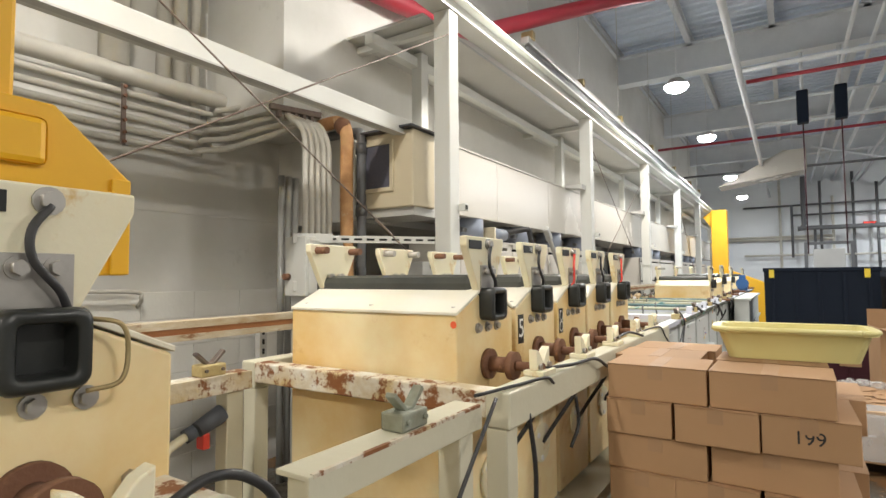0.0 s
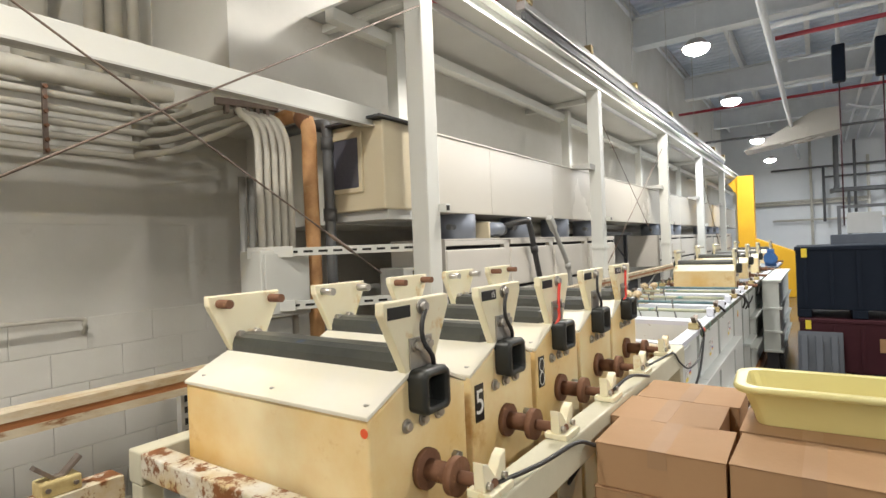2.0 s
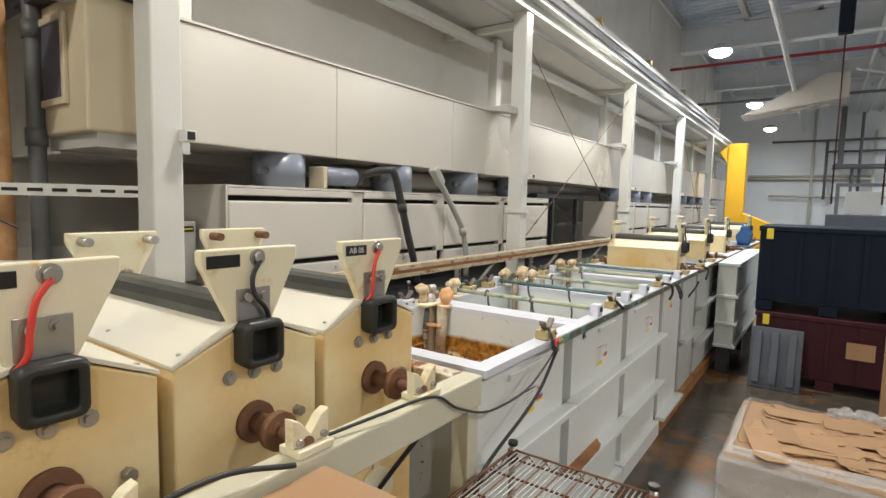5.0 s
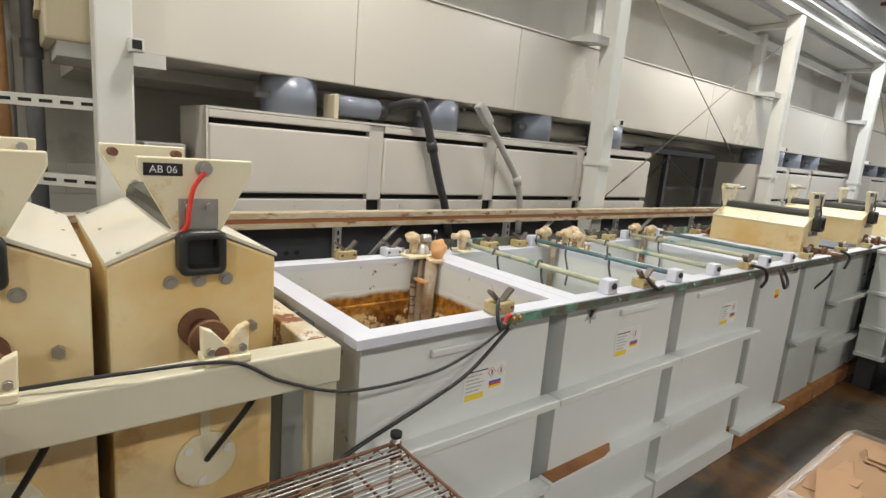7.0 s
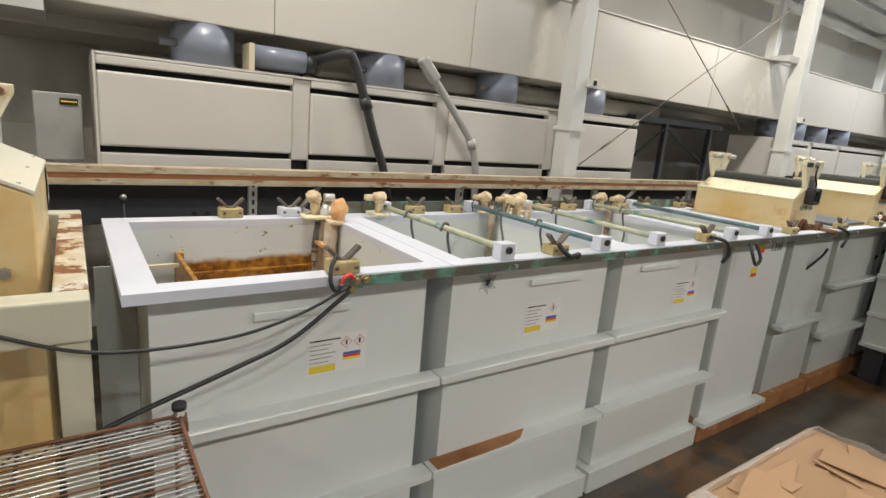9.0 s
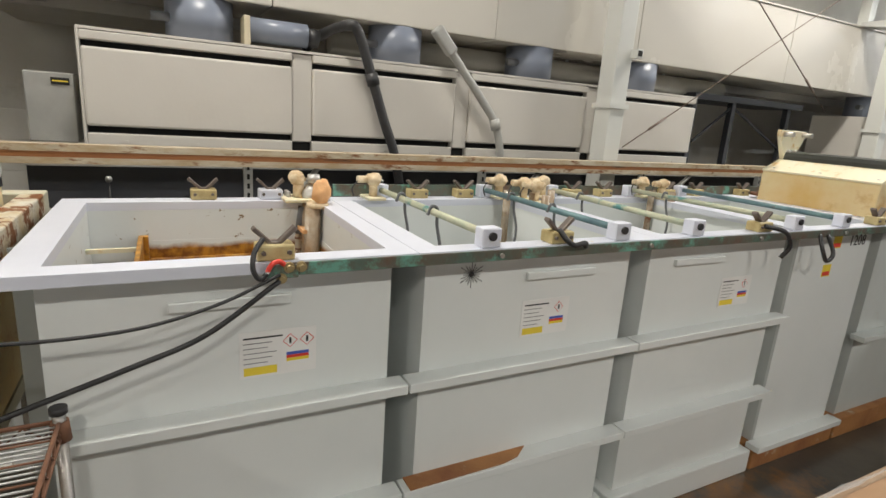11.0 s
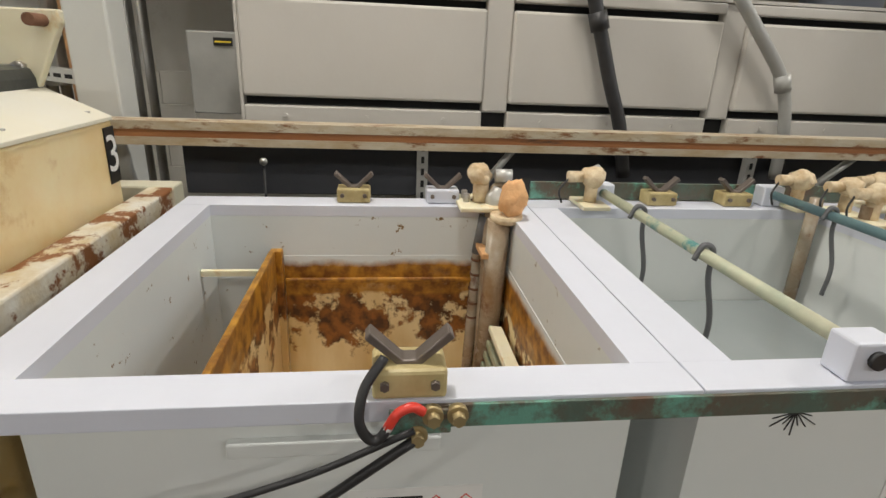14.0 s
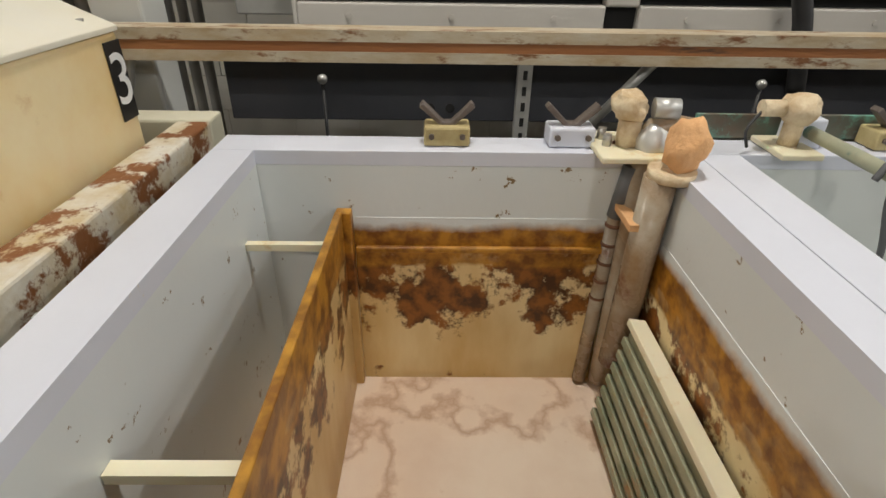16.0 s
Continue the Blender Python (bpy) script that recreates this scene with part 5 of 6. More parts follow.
# drawn starburst on the second tank's front
star = thing("star_mark", "black hand-drawn starburst mark on the tank front", "drawing", (FX + 0.0008, 4.795, 1.13))
for a in range(0, 180, 18):
    L = 0.03 + 0.018 * ((a // 18 * 7) % 3) / 2
    part("stroke", cyl((0, -L * math.cos(radians(a)), -L * math.sin(radians(a)) * 0.9), (0, L * math.cos(radians(a)), L * math.sin(radians(a)) * 0.9), 0.0011, seg=5), M_INK, star)

# inside the first tank: partition, braces, slotted board
pt = thing("partition_plate", "rust-caked upright partition plate in the empty tank", "partition")
part("plate", box(-1.5, -0.77, 3.868, 3.883, 0.65, 1.115, 0.003), M_TIDEPLATE, pt)
part("brace", box(-1.412, -1.398, 3.721, 3.868, 1.083, 1.097), M_BRACKET, pt)
part("brace", box(-0.932, -0.912, 3.721, 3.868, 1.083, 1.097), M_BRACKET, pt)
part("back_flange", box(-1.525, -1.5, 3.868, 3.9, 0.652, 1.112, 0.003), M_TIDEPLATE, pt)
part("ledge", box(-1.5255, -1.513, 3.902, 4.5, 1.012, 1.026, 0.004), M_TIDE, t1, "rusty tide ledge")
bd = thing("slatted_board", "grooved greenish plastic board leaning in the tank", "board", (-1.39, 4.425, 0.662))
M_GROOVE = mat("stained_groove_board", (0.36, 0.35, 0.24), 0.5, var=(0.16, 0.19, 0.12), scale=8, amount=1, stain=(0.3, 0.16, 0.06), stain_scale=9, stain_at=0.58, bump=0.3)
tilt = pose(0, 0, 0, -9, 0, 0)
part("board", box(0, 0.6, 0, 0.014, 0, 0.26, 0.002, tilt), M_GROOVE, bd)
for k in range(7):
    part("groove_rib", box(0.0, 0.6, -0.01, 0.0, 0.012 + k * 0.034, 0.03 + k * 0.034, 0.002, tilt), M_GROOVE, bd)
part("top_edge", box(-0.005, 0.605, -0.012, 0.024, 0.261, 0.276, 0.002, tilt), M_BRACKET, bd)

# probes and pipes with salt crust in the tank corner
hd = thing("heater_assembly", "crusted level probe and pipes clamped in the tank corner", "immersion heater", (0.055, 0.012, 0))
part("mount_plate", box(-1.68, -1.52, 4.36, 4.5, 1.2335, 1.2455, 0.003), M_BRACKET, hd)
part("probe_head", lump(bmesh.new(), (-1.6, 4.42, 1.32), 0.034, 3, (1.2, 1.0, 0.85), 0.3), M_CRUST, hd, "salt-crusted probe head")
part("probe_neck", cyl((-1.595, 4.425, 1.245), (-1.595, 4.425, 1.3), 0.022, seg=14), M_CRUST, hd)
part("cap", cyl((-1.585, 4.46, 1.32), (-1.58, 4.505, 1.32), 0.019, seg=16), M_GALV, hd)
part("riser", tube([(-1.555, 4.455, 0.67), (-1.555, 4.455, 1.1), (-1.58, 4.465, 1.24), (-1.59, 4.48, 1.28), (-1.59, 4.54, 1.275)], 0.026, 14), M_CLEAR, hd)
part("elbow", lump(bmesh.new(), (-1.58, 4.468, 1.25), 0.034, 8, (1, 1, 1.2), 0.15), M_GALV, hd)
part("large_tube", cyl((-1.5, 4.452, 0.78), (-1.485, 4.458, 1.225), 0.03, seg=20), M_CLEAR, hd)
part("collar", cyl((-1.485, 4.475, 1.222), (-1.485, 4.475, 1.24), 0.042, seg=22), M_CRUST, hd)
part("crusted_cap", lump(bmesh.new(), (-1.485, 4.49, 1.282), 0.041, 12, (0.9, 0.9, 1.2), 0.35), M_CRUSTOR, hd, "orange crusted cap")
part("thin_rod", cyl((-1.6, 4.405, 0.65), (-1.6, 4.405, 1.25), 0.006, seg=8), M_RUST, hd)
part("copper_tube", cyl((-1.57, 4.41, 0.66), (-1.575, 4.425, 1.1), 0.016, seg=14), M_CLEAR, hd)
for k in range(5):
    part("tube_band", cyl((-1.5735, 4.418 + 0.0015 * k, 0.9 + 0.045 * k), (-1.5735, 4.418 + 0.0015 * k, 0.906 + 0.045 * k), 0.0185, seg=14), M_RUST, hd, "rusty band")
part("black_sleeve", cyl((-1.575, 4.425, 1.1), (-1.575, 4.44, 1.21), 0.019, seg=14), M_PVCDK, hd, "dark sleeve")
part("hanging_tag", box(-1.6, -1.597, 4.385, 4.4, 1.09, 1.15, 0.001), M_CRUSTOR, hd, "stained hanging tag")
for k in range(2):
    part("mount_bolt", cyl((-1.63 + 0.04 * k, 4.385, 1.2455), (-1.63 + 0.04 * k, 4.385, 1.268), 0.009, seg=6), M_STEEL, hd)
part("clip", box(-1.57, -1.47, 4.415, 4.44, 1.12, 1.135, 0.002), M_CRUSTOR, hd)
for k, (xx, yy) in enumerate(((-1.55, 4.757), (-1.55, 5.4), (-1.47, 5.49), (-1.39, 5.5), (-1.55, 5.66), (-1.47, 6.43), (-1.55, 6.36))):
    t = thing("level_probe", "salt-crusted probe head on a thin stem", "level probe", (xx, yy, TOP), "level probes")
    part("foot", box(-0.06, 0.06, -0.04, 0.04, 0.0015, 0.014, 0.003), M_BRACKET, t)
    part("neck", cyl((0, 0, 0.014), (0, 0, 0.07), 0.018, seg=12), M_CRUST, t)
    part("head", lump(bmesh.new(), (0, 0, 0.085), 0.033, 20 + k, (1.15, 1, 0.85), 0.3), M_CRUST, t, "salt-crusted head")
    part("cap", cyl((0, -0.03, 0.085), (0, -0.072, 0.085), 0.016, seg=14), M_CRUST, t)
    part("wire", tube([(0, -0.068, 0.08), (0.02, -0.1, 0.05), (0.02, -0.09, 0.0145)], 0.003, 6), M_CABLE, t)
    if k:
        part("stem", cyl((0.075, 0, -0.28), (0.075, 0, 0.05), 0.018, seg=10), M_CLEAR, t)

# bus strip along the front rim, saddles and anode pipes
bus = thing("copper_bus_strip", "green-patinated copper bus strip along the tank rim", "bus strip")
part("strip", box(RX + 0.0015, RX + 0.007, 4.2, 13.2, 1.196, 1.228, 0.001), M_PATINA, bus)
for k in range(10):
    part("bolt", cyl((RX + 0.007, 4.22 + k * 0.62, 1.212), (RX + 0.016, 4.22 + k * 0.62, 1.212), 0.008, seg=6), M_STEEL, bus)
part("rear_strip", box(BX - 0.012, BX - 0.0015, 4.6, 13.2, 1.235, 1.285, 0.001), M_PATINA, bus)
vee((-0.692, 4.195, TOP), 0)
for yy, b in ((4.09, M_VEEBASE), (4.335, M_RIM)):
    vee((-1.582, yy, TOP), 0, b)
for yy in (4.98, 5.218, 5.88, 6.1, 6.6, 6.85, 7.3, 7.7, 8.1, 8.4, 9.0, 9.3):
    vee((-1.582, yy, TOP), 0)
for yy in (5.075, 6.12, 7.03, 7.75, 8.4):
    vee((-0.695, yy, TOP), 0)
cl = thing("clamp_lead", "black lead with red sleeve bolted to the bus strip", "cable")
part("loop", tube([(-0.668, 4.165, 1.288), (-0.645, 4.142, 1.262), (-0.632, 4.136, 1.228), (-0.632, 4.146, 1.203), (-0.634, 4.158, 1.2), (-0.636, 4.168, 1.212)], 0.0062, 10), M_CABLE, cl)
part("lug", tube([(-0.636, 4.163, 1.203), (-0.636, 4.17, 1.216)], 0.0062, 8), M_GALV, cl, "bare metal lug")
part("sleeve", tube([(-0.636, 4.168, 1.213), (-0.636, 4.18, 1.233), (-0.64, 4.197, 1.238), (-0.644, 4.21, 1.228)], 0.006, 10), M_RED, cl, "red heat-shrink sleeve")
part("strap", box(-0.655, -0.649, 4.17, 4.245, 1.192, 1.226, 0.002), M_PATINA, cl, "green corroded strap")
for yy, zz in ((4.222, 1.219), (4.252, 1.219), (4.204, 1.192)):
    part("bolt", cyl((-0.655, yy, zz), (-0.634, yy, zz), 0.0085, seg=6), M_BRASS, cl)
    part("washer", cyl((-0.655, yy, zz), (-0.645, yy, zz), 0.013, seg=14), M_BRASS, cl)
for pts in (([(-0.672, 5.06, 1.28), (-0.645, 5.075, 1.25), (-0.635, 5.1, 1.235), (-0.635, 5.14, 1.24), (-0.65, 5.16, 1.225)]), ([(-0.66, 6.1, 1.26), (-0.62, 6.18, 1.24), (-0.615, 6.22, 1.18), (-0.63, 6.2, 1.13)]), ([(-0.655, 6.5, 1.21), (-0.62, 6.48, 1.15), (-0.615, 6.52, 1.1), (-0.62, 6.57, 1.13), (-0.655, 6.56, 1.21)]),
            ([(-0.655, 7.6, 1.26), (-0.61, 7.66, 1.22), (-0.62, 7.63, 1.13)])):
    solid("short_lead", tube(pts, 0.009, 8), M_CABLE, "short black looped lead on the bus strip", "cable", "short leads")


def anode_bar(y, m, hooks, yb=None):
    yb = y if yb is None else yb
    t = thing("anode_bar", "patinated anode pipe across the tank in white blocks", "anode pipe", (0, 0, 0), "anode pipes")
    z = TOP + 0.036
    part("pipe", cyl((-1.585, yb, z), (-0.7, y, z), 0.0125, seg=14), m, t)
    for xx, yy in ((-1.585, yb), (-0.69, y)):
        part("block", box(xx - 0.024, xx + 0.024, yy - 0.033, yy + 0.033, TOP + 0.001, TOP + 0.06, 0.004), M_RIM, t, "white plastic pipe block")
    part("block_bolt", cyl((-0.668, y, z), (-0.658, y, z), 0.013, seg=12), M_CABLE, t)
    for k in range(hooks):
        u = 0.28 + 0.32 * k
        xx, yy = -1.6 + 0.9 * u, yb + (y - yb) * u
        s = 1 if k % 2 else -1
        part("hook", tube([(xx, yy - 0.02, z - 0.012), (xx, yy - 0.005, z + 0.019), (xx, yy + 0.018, z + 0.008), (xx, yy + 0.02, z - 0.05), (xx + 0.02, yy + 0.03, z - 0.14), (xx + 0.02, yy + 0.025, z - 0.22)], 0.006, 8), M_PVCDK, t, "dark bent hook")
    return t


anode_bar(4.81, M_ANODE, 2, 4.8)
anode_bar(5.335, M_ANODEDK, 2, 5.335)
anode_bar(5.715, M_ANODE, 1, 5.74)
anode_bar(6.35, M_ANODE, 1, 6.3)
anode_bar(6.72, M_ANODEDK, 0)
ang = thing("slotted_angle", "stained angle strip lying in the second tank", "angle strip")
part("angle", prism(bmesh.new(), [(4.655, 1.02), (4.7, 1.02), (4.7, 1.026), (4.661, 1.026), (4.661, 1.065), (4.655, 1.065)], "x", -1.25, -0.75), M_CLEAR, ang)

# barrels standing further down the line
for yy, zo in ((7.46, -0.025), (8.8, 0.0), (10.3, 0.0), (13.0, 0.0)):
    barrel_station(yy, "", 4, False, "plating barrels down the line", zo, -0.81, -1.45, lid_mat=M_BRACKET)
lidp = thing("tank_cover", "dull grey sheet lying over a tank", "cover")
part("sheet", box(-1.55, -0.75, 7.85, 8.35, TOP + 0.002, TOP + 0.02, 0.004), M_SLATE, lidp)
# protruding tank and blue motors beyond
pro = thing("protruding_tank", "pale ribbed plastic tank standing out into the aisle", "process tank", (0, 8.6, 0))
part("shell", box(-0.655, -0.47, 0, 2.6, 0.28, 1.2, 0.006), M_TANKGREY, pro)
for z in (0.3, 0.55, 0.85, 1.2):
    part("rib", box(-0.655, -0.44, -0.03, 2.63, z - 0.015, z + 0.015, 0.003), M_TANKGREY, pro)
for yy in (0.1, 1.3, 2.5):
    part("leg", box(-0.63, -0.5, yy - 0.05, yy + 0.05, 0, 0.28), M_DARKBEAM, pro)
cov = thing("pump_shelf", "grey board bridging the tanks under the pump motors", "shelf")
part("board", box(-1.3, -0.6, 11.1, 12.5, TOP + 0.002, TOP + 0.022, 0.004), M_SLATE, cov)
for xx, yy in ((-0.72, 11.4), (-0.78, 12.2)):
    t = thing("pump_motor", "blue painted electric pump motor on the tank", "motor", (xx, yy, 1.255), "pump motors")
    part("body", cyl((0, -0.13, 0.12), (0, 0.13, 0.12), 0.09, seg=24), M_BLUE, t)
    for k in range(7):
        part("fin", cyl((0, -0.12 + k * 0.035, 0.12), (0, -0.108 + k * 0.035, 0.12), 0.1, seg=24), M_BLUE, t)
    part("foot", box(-0.08, 0.08, -0.1, 0.1, 0, 0.05, 0.005), M_BLUE, t)
    part("terminal_box", box(-0.05, 0.05, -0.06, 0.06, 0.2, 0.28, 0.006), M_BLUE, t)

# ---- wire shelf in front of the frame ----
rack = thing("wire_shelf", "rusty chrome wire shelf on round posts", "wire shelf")
X0, X1, Y0, Y1, ZS = -0.6, -0.12, 3.125, 3.745, 0.93
for k in range(30):
    xx = X0 + (X1 - X0) * k / 29
    part("wire", cyl((xx, Y0, ZS), (xx, Y1, ZS), 0.0026, seg=6), M_GALV if k % 4 else M_RUST, rack)
for xx in (X0, X1):
    part("edge_wire", cyl((xx, Y0, ZS + 0.004), (xx, Y1, ZS + 0.004), 0.0045, seg=6), M_RUST, rack)
    part("edge_wire", cyl((xx, Y0, ZS - 0.03), (xx, Y1, ZS - 0.03), 0.0045, seg=6), M_RUST, rack)
    part("edge_truss", tube([(xx, Y0 + (Y1 - Y0) * k / 20, ZS - 0.03 * (k % 2)) for k in range(21)], 0.003, 5, 1), M_RUST, rack)
for yy in (Y0, Y1):
    part("edge_wire", cyl((X0, yy, ZS + 0.004), (X1, yy, ZS + 0.004), 0.0045, seg=6), M_RUST, rack)
    part("edge_wire", cyl((X0, yy, ZS - 0.03), (X1, yy, ZS - 0.03), 0.0045, seg=6), M_RUST, rack)
    part("edge_truss", tube([(X0 + (X1 - X0) * k / 16, yy, ZS - 0.03 * (k % 2)) for k in range(17)], 0.003, 5, 1), M_RUST, rack)
for k in (1, 2, 3):
    yy = Y0 + (Y1 - Y0) * k / 4
    part("cross_wire", cyl((X0, yy, ZS - 0.008), (X1, yy, ZS - 0.008), 0.0045, seg=6), M_RUST, rack)
for xx in (X0, X1):
    for yy in (Y0, Y1):
        p = part("post", cyl((xx, yy, 0), (xx, yy, ZS + 0.022), 0.0125, seg=12), M_STEEL, rack)
        part("cap", cyl((xx, yy, ZS + 0.022), (xx, yy, ZS + 0.036), 0.017, seg=12), M_CABLE, p)
        part("collar", cyl((xx, yy, ZS - 0.04), (xx, yy, ZS + 0.005), 0.02, 0.017, 12), M_RUST, p)
for k in range(24):
    xx = X0 + (X1 - X0) * k / 23
    part("lower_wire", cyl((xx, Y0, 0.35), (xx, Y1, 0.35), 0.0028, seg=6), M_RUST, rack)
M_BAG = mat("thin_plastic_film", (0.7, 0.75, 0.86), 0.16, var=(0.58, 0.63, 0.75), scale=10, amount=1, bump=0.3, grain=12)
bag = bmesh.new()
bmesh.ops.create_grid(bag, x_segments=26, y_segments=26, size=0.5)
for v in bag.verts:
    crease = abs(noise.noise(v.co * 5 + Vector((3, 1, 0)))) * 0.022 + abs(noise.noise(v.co * 12)) * 0.006
    v.co = Vector((v.co.x * 0.26 + 0.01 * noise.noise(v.co * 4), v.co.y * 0.33 + 0.012 * noise.noise(v.co * 3 + Vector((9, 0, 0))), crease + 0.003))
made = bmesh.ops.extrude_face_region(bag, geom=bag.faces[:])
for v in [g for g in made["geom"] if isinstance(g, bmesh.types.BMVert)]:
    v.co.z += 0.002
solid("plastic_bag", bag, M_BAG, "pale crumpled plastic film bag lying on the wire shelf", "plastic bag").matrix_basis = pose(-0.295, 3.245, ZS + 0.002, 0, 0, -16)

# ---- cardboard boxes stacked on a skid, turned to the aisle ----
STACK = pose(-0.6, 2.08, 0)
BH = 0.13
rng = random.Random(9)


def carton(x, y, z, w, d, h, mark=False):
    t = thing("cardboard_box", "closed brown cardboard box in a stack", "cardboard box", group="stacked cardboard boxes")
    t.matrix_basis = STACK @ pose(x + rng.uniform(-0.006, 0.006), y + rng.uniform(-0.008, 0.008), z, 0, 0, rng.uniform(-1.2, 1.2))
    part("tray", box(0.002, w - 0.002, 0.004, d - 0.002, 0, h * 0.97, 0.003), M_BOX, t)
    part("lid_flap", box(0.0, w / 2 - 0.001, 0.001, d, h * 0.97, h * 0.985, 0.001), M_BOX, t)
    part("lid_flap", box(w / 2 + 0.001, w, 0.001, d, h * 0.97, h * 0.985, 0.001), M_BOX, t)
    part("tape", box(w / 2 - 0.025, w / 2 + 0.025, 0.0005, d, h * 0.985, h * 0.99), M_TAPE, t)
    part("tape_end", box(w / 2 - 0.025, w / 2 + 0.025, 0.002, 0.0038, h * 0.6, h * 0.98), M_TAPE, t)
    if mark:
        words("handwriting", "199", 0.06, pose(w * 0.5, 0.003, h * 0.5, 90, 0, 0), M_INK, t)


skid = thing("wooden_skid", "plain wooden skid under the boxes", "pallet")
skid.matrix_basis = STACK
for k in range(5):
    part("board", box(-0.02, 0.78, 0.0 + k * 0.18, 0.12 + k * 0.17, 0.03, 0.05), M_BOX, skid)
for k in range(3):
    part("runner", box(0.0 + k * 0.35, 0.06 + k * 0.35, 0.0, 0.8, 0, 0.03), M_BOX, skid)
for r in range(9):
    z = 0.05 + r * BH
    if r % 2 == 0:
        for d, off in enumerate((0.0, -0.05, -0.015)):
            carton(off, d * 0.27, z, 0.345, 0.266, BH)
            if d < 2 or r < 8:
                carton(0.352, 0.02 + d * 0.27, z, 0.365, 0.266, BH)
    else:
        for k, (x0, w) in enumerate(((0.0, 0.235), (0.238, 0.265), (0.506, 0.27))):
            for d in range(2):
                carton(x0 + 0.05 * d, d * 0.4, z, w, 0.396, BH, r == 7 and k == 2 and d == 0)

STACKTOP = 0.05 + 9 * BH


def open_tub(name, m, L, W, H, label):
    t = thing(name, label, "plastic tub")
    t.matrix_basis = m
    bm = bmesh.new()
    rows = []
    for inset, z in ((0.035, 0.0), (0.0, H - 0.02), (-0.018, H - 0.02), (-0.018, H), (0.008, H), (0.04, 0.006)):
        ring = []
        rad = 0.045
        for cx, cyy, a0 in ((L - rad, rad, -90), (L - rad, W - rad, 0), (rad, W - rad, 90), (rad, rad, 180)):
            for k in range(5):
                a = radians(a0 + 22.5 * k)
                px, py = cx + rad * math.cos(a), cyy + rad * math.sin(a)
                sx, sy = (L / 2 - inset) / (L / 2), (W / 2 - inset) / (W / 2)
                ring.append(bm.verts.new((L / 2 + (px - L / 2) * sx, W / 2 + (py - W / 2) * sy, z)))
        rows.append(ring)
    for a, b in zip(rows, rows[1:]):
        for k in range(20):
            f = bm.faces.new((a[k], a[(k + 1) % 20], b[(k + 1) % 20], b[k]))
            f.smooth = False
    bm.faces.new(rows[0][::-1])
    bm.faces.new(rows[-1])
    bmesh.ops.recalc_face_normals(bm, faces=bm.faces[:])
    part("shell", bm, M_TUB, t)
    rad = 0.04
    loop = []
    for cx, cyy, a0 in ((L - rad, rad, -90), (L - rad, W - rad, 0), (rad, W - rad, 90), (rad, rad, 180)):
        loop += [(cx + (rad + 0.018) * math.cos(radians(a0 + 30 * k)), cyy + (rad + 0.018) * math.sin(radians(a0 + 30 * k)), H - 0.008) for k in range(4)]
    part("rolled_rim", tube(loop + [loop[0]], 0.01, 8, 1), M_TUB, t)
    return t


open_tub("plastic_tub", pose(-0.245, 2.42, STACKTOP, 0, 0, 3), 0.5, 0.25, 0.125, "shallow yellow plastic tub with a rolled rim, on boxes")

# open carton and odd boxes beside the stack
t = thing("open_carton", "large open brown carton beside the stack", "cardboard box")
t.matrix_basis = pose(0.72, 6.6, 0, 0, 0, 4)
for a in ((0, 0.75, 0, 0.006), (0, 0.75, 0.55, 0.556)):
    part("side", box(a[0], a[1], a[2], a[3], 0.0, 1.02), M_BOX, t)
for a in (0.0, 0.744):
    part("side", box(a, a + 0.006, 0.006, 0.55, 0.0, 1.02), M_BOX, t)
part("base", box(0.006, 0.744, 0.006, 0.55, 0.0, 0.006), M_BOX, t)
part("flap", box(0, 0.75, -0.2, 0.0, 1.02, 1.025, 0, pose(0, 0, 0)), M_BOX, t)
part("flap", box(0, 0.75, 0.556, 0.562, 1.02, 1.18), M_BOX, t)

# ---- wrapped pallet of flat cardboard ----
wp = thing("wrapped_pallet", "cardboard sheets stretch-wrapped on a pallet", "wrapped pallet", (-0.13, 5.25, 0))
# near-white blotches are the film's glossy highlights painted into its colour
M_FILM = mat("stretch_film_glints", (0.5, 0.37, 0.25), 0.2, var=(0.42, 0.28, 0.17), scale=6, amount=1, stain=(0.85, 0.85, 0.85), stain_scale=9, stain_at=0.6, bump=0.9, grain=26, stretch=(1, 1, 3))
for k in range(4):
    part("pallet_board", box(0, 1.0, 0.02 + k * 0.27, 0.16 + k * 0.27, 0.1, 0.12), M_BOX, wp)
for xx in (0.02, 0.46, 0.9):
    part("pallet_runner", box(xx, xx + 0.08, 0.02, 0.99, 0, 0.1), M_BOX, wp)
part("load", box(0.01, 0.99, 0.01, 0.99, 0.12, 0.5, 0.02), M_FILM, wp, "glossy stretch film round the load")
rng = random.Random(21)
part("top_sheet", box(0.06, 0.95, 0.06, 0.95, 0.5, 0.512, 0.002), M_BOX, wp)
for k in range(34):
    cx, cyy = rng.uniform(0.15, 0.85), rng.uniform(0.15, 0.85)
    m = pose(cx, cyy, 0.516 + 0.0005 * k, rng.uniform(-5, 5), rng.uniform(-5, 5), rng.choice((12, 20, 100, 15)) + rng.uniform(-14, 14))
    L, W = rng.uniform(0.1, 0.2), rng.uniform(0.04, 0.09)
    part("cardboard_piece", prism(bmesh.new(), [(-L, -W), (L * 0.6, -W), (L * 0.75, -W * 0.3), (L, -W * 0.2), (L, W), (-L * 0.8, W), (-L, W * 0.4)], "z", 0, 0.004, 0, m), M_BOX, wp)
M_WRAP = mat("clear_wrap", (0.85, 0.85, 0.85), 0.1, bump=0.6, grain=30)
M_WRAP.node_tree.nodes["Principled BSDF"].inputs["Alpha"].default_value = 0.3
film = bmesh.new()
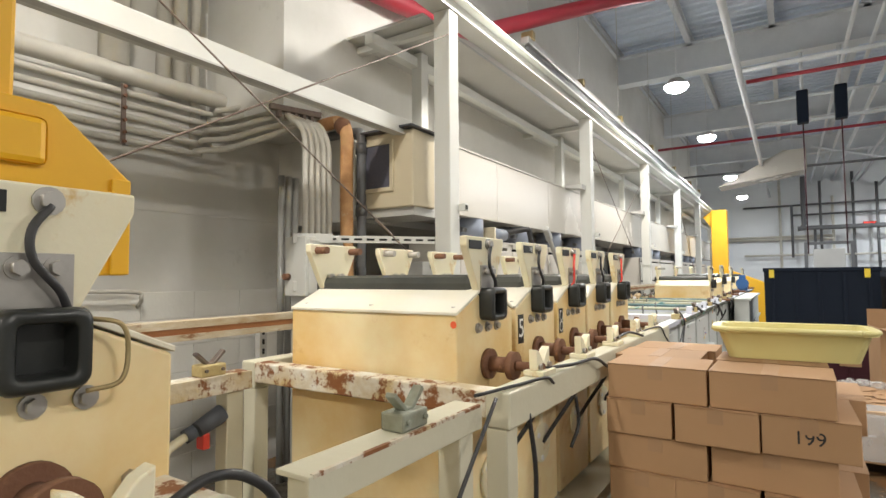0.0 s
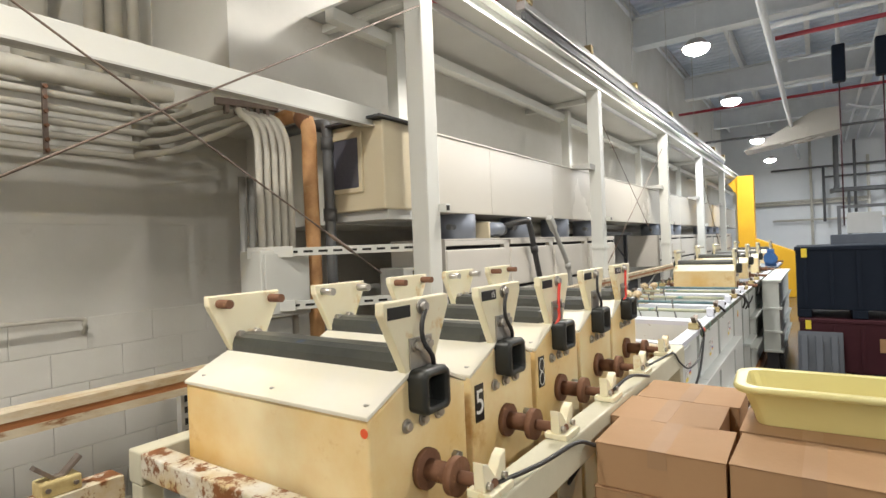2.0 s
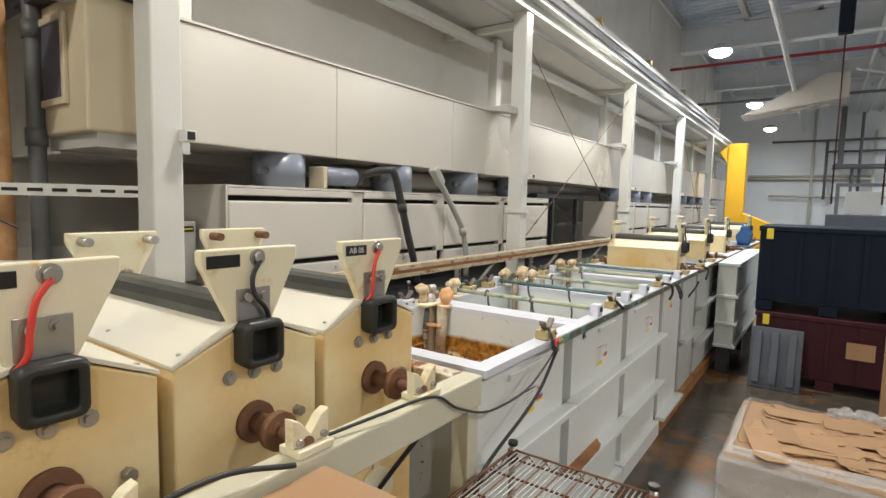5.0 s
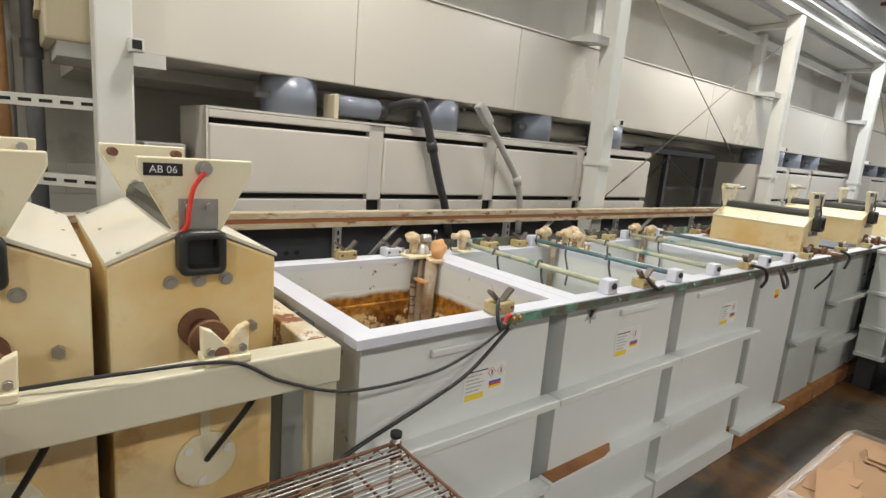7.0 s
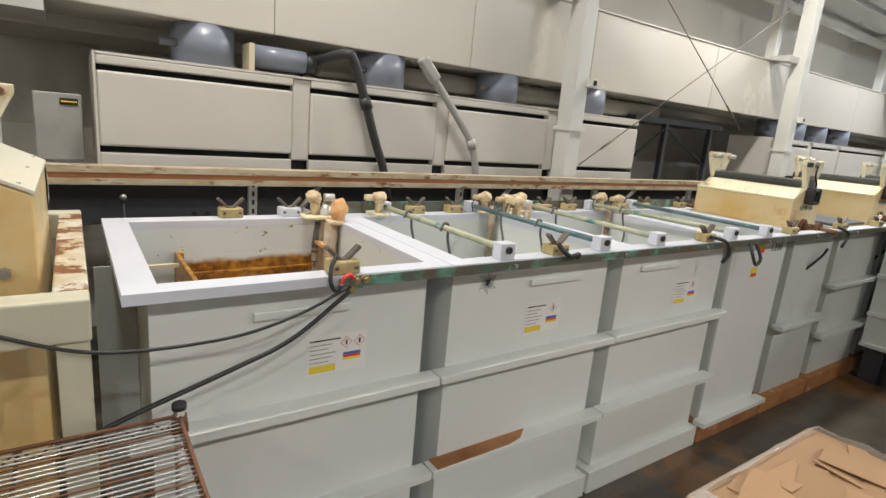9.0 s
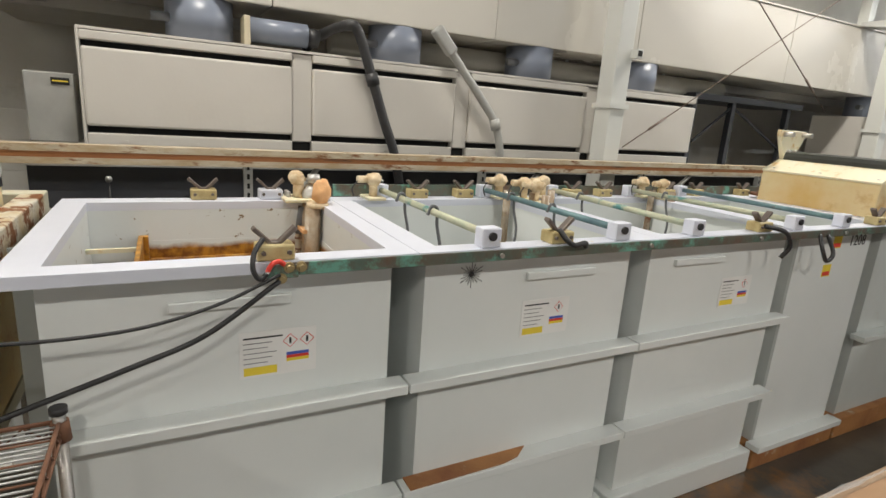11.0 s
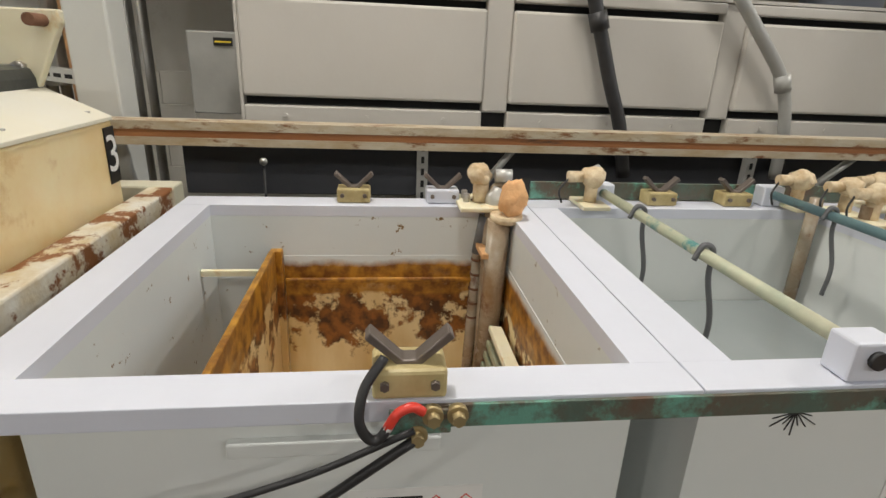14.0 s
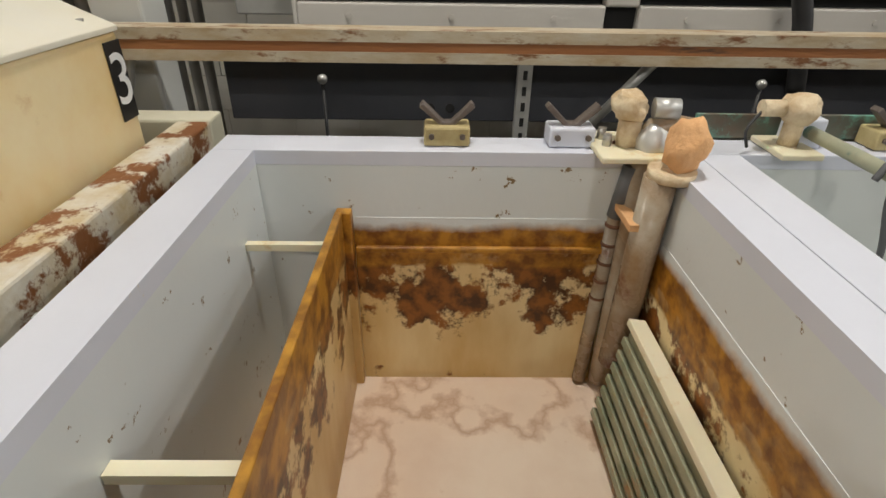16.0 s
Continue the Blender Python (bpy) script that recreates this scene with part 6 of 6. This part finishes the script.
for x0, x1, y0, y1 in ((-0.004, 1.004, -0.004, 0.0), (-0.004, 1.004, 1.0, 1.004), (-0.004, 0.0, 0.0, 1.0), (1.0, 1.004, 0.0, 1.0)):
    bx(film, x0, x1, y0, y1, 0.12, 0.535)
bmesh.ops.subdivide_edges(film, edges=film.edges[:], cuts=9, use_grid_fill=True)
for v in film.verts:
    top = max(0.0, (v.co.z - 0.47) / 0.065)
    v.co += Vector((0.5 - v.co.x, 0.5 - v.co.y, 0)) * 0.11 * top
    v.co += Vector((noise.noise(v.co * 9), noise.noise(v.co * 9 + Vector((5, 0, 0))), 2 * top * noise.noise(v.co * 8 + Vector((0, 9, 0))))) * 0.012
part("film_wrap", film, M_WRAP, wp, "crumpled clear film wrap")
knot = bmesh.new()
for k in range(5):
    lump(knot, (0.55 + 0.11 * k, 0.93, 0.545), 0.055, 30 + k, (1.2, 0.6, 0.7), 0.7)
part("film_bunch", knot, M_WRAP, wp, "bunched clear film")

# ---- bulk containers and slate trays down the aisle ----
def bulk(x, y, z, w, d, h, m, label, tag):
    t = thing("bulk_container", label, "bulk container", (x, y, z), "bulk containers")
    part("shell", box(0, w, 0, d, 0.1, h, 0.015), m, t)
    for k in range(3):
        part("foot", box(k * (w - 0.15) / 2, k * (w - 0.15) / 2 + 0.15, 0.0, d, 0, 0.1, 0.008), m, t)
    part("top_rim", box(-0.012, w + 0.012, -0.012, d + 0.012, h - 0.05, h + 0.004, 0.01), m, t)
    for k in range(5):
        part("panel_rib", box(0.1 + k * (w - 0.2) / 4 - 0.02, 0.1 + k * (w - 0.2) / 4 + 0.02, -0.012, 0.0, 0.14, h - 0.06, 0.004), m, t)
    part("latch", box(0.06, 0.12, -0.022, -0.012, h - 0.13, h - 0.02, 0.004), M_LYELLOW, t, "yellow latch tag")
    part("latch", box(w - 0.16, w - 0.1, -0.022, -0.012, h - 0.13, h - 0.02, 0.004), M_LYELLOW, t, "yellow latch tag")
    if tag:
        part("paper_tag", box(w * 0.62, w * 0.8, -0.016, -0.013, h * 0.5, h * 0.72), M_BOX, t, "buff paper tag")


bulk(-0.26, 8.57, 0.0, 1.25, 1.1, 0.74, M_MAROON, "dark maroon plastic bulk container on the floor", True)
bulk(-0.28, 8.57, 0.755, 1.25, 1.1, 0.875, M_NAVY, "dark navy plastic bulk container stacked on another", False)
bulk(1.1, 8.5, 0.0, 1.25, 1.1, 0.74, M_MAROON, "dark maroon plastic bulk container on the floor", False)
bulk(1.08, 8.5, 0.755, 1.25, 1.1, 0.875, M_NAVY, "dark navy plastic bulk container stacked on another", False)
st = thing("plastic_pallet", "slate grey plastic pallet leaning on its edge", "plastic pallet", (-0.28, 8.3, 0))
part("deck", box(0.0, 0.45, 0, 0.05, 0.0, 0.62, 0.006, pose(0, 0, 0, -14)), M_SLATE, st)
for k in range(3):
    part("foot", box(0.03 + k * 0.15, 0.1 + k * 0.15, -0.05, 0.0, 0.05, 0.57, 0.006, pose(0, 0, 0, -14)), M_SLATE, st)
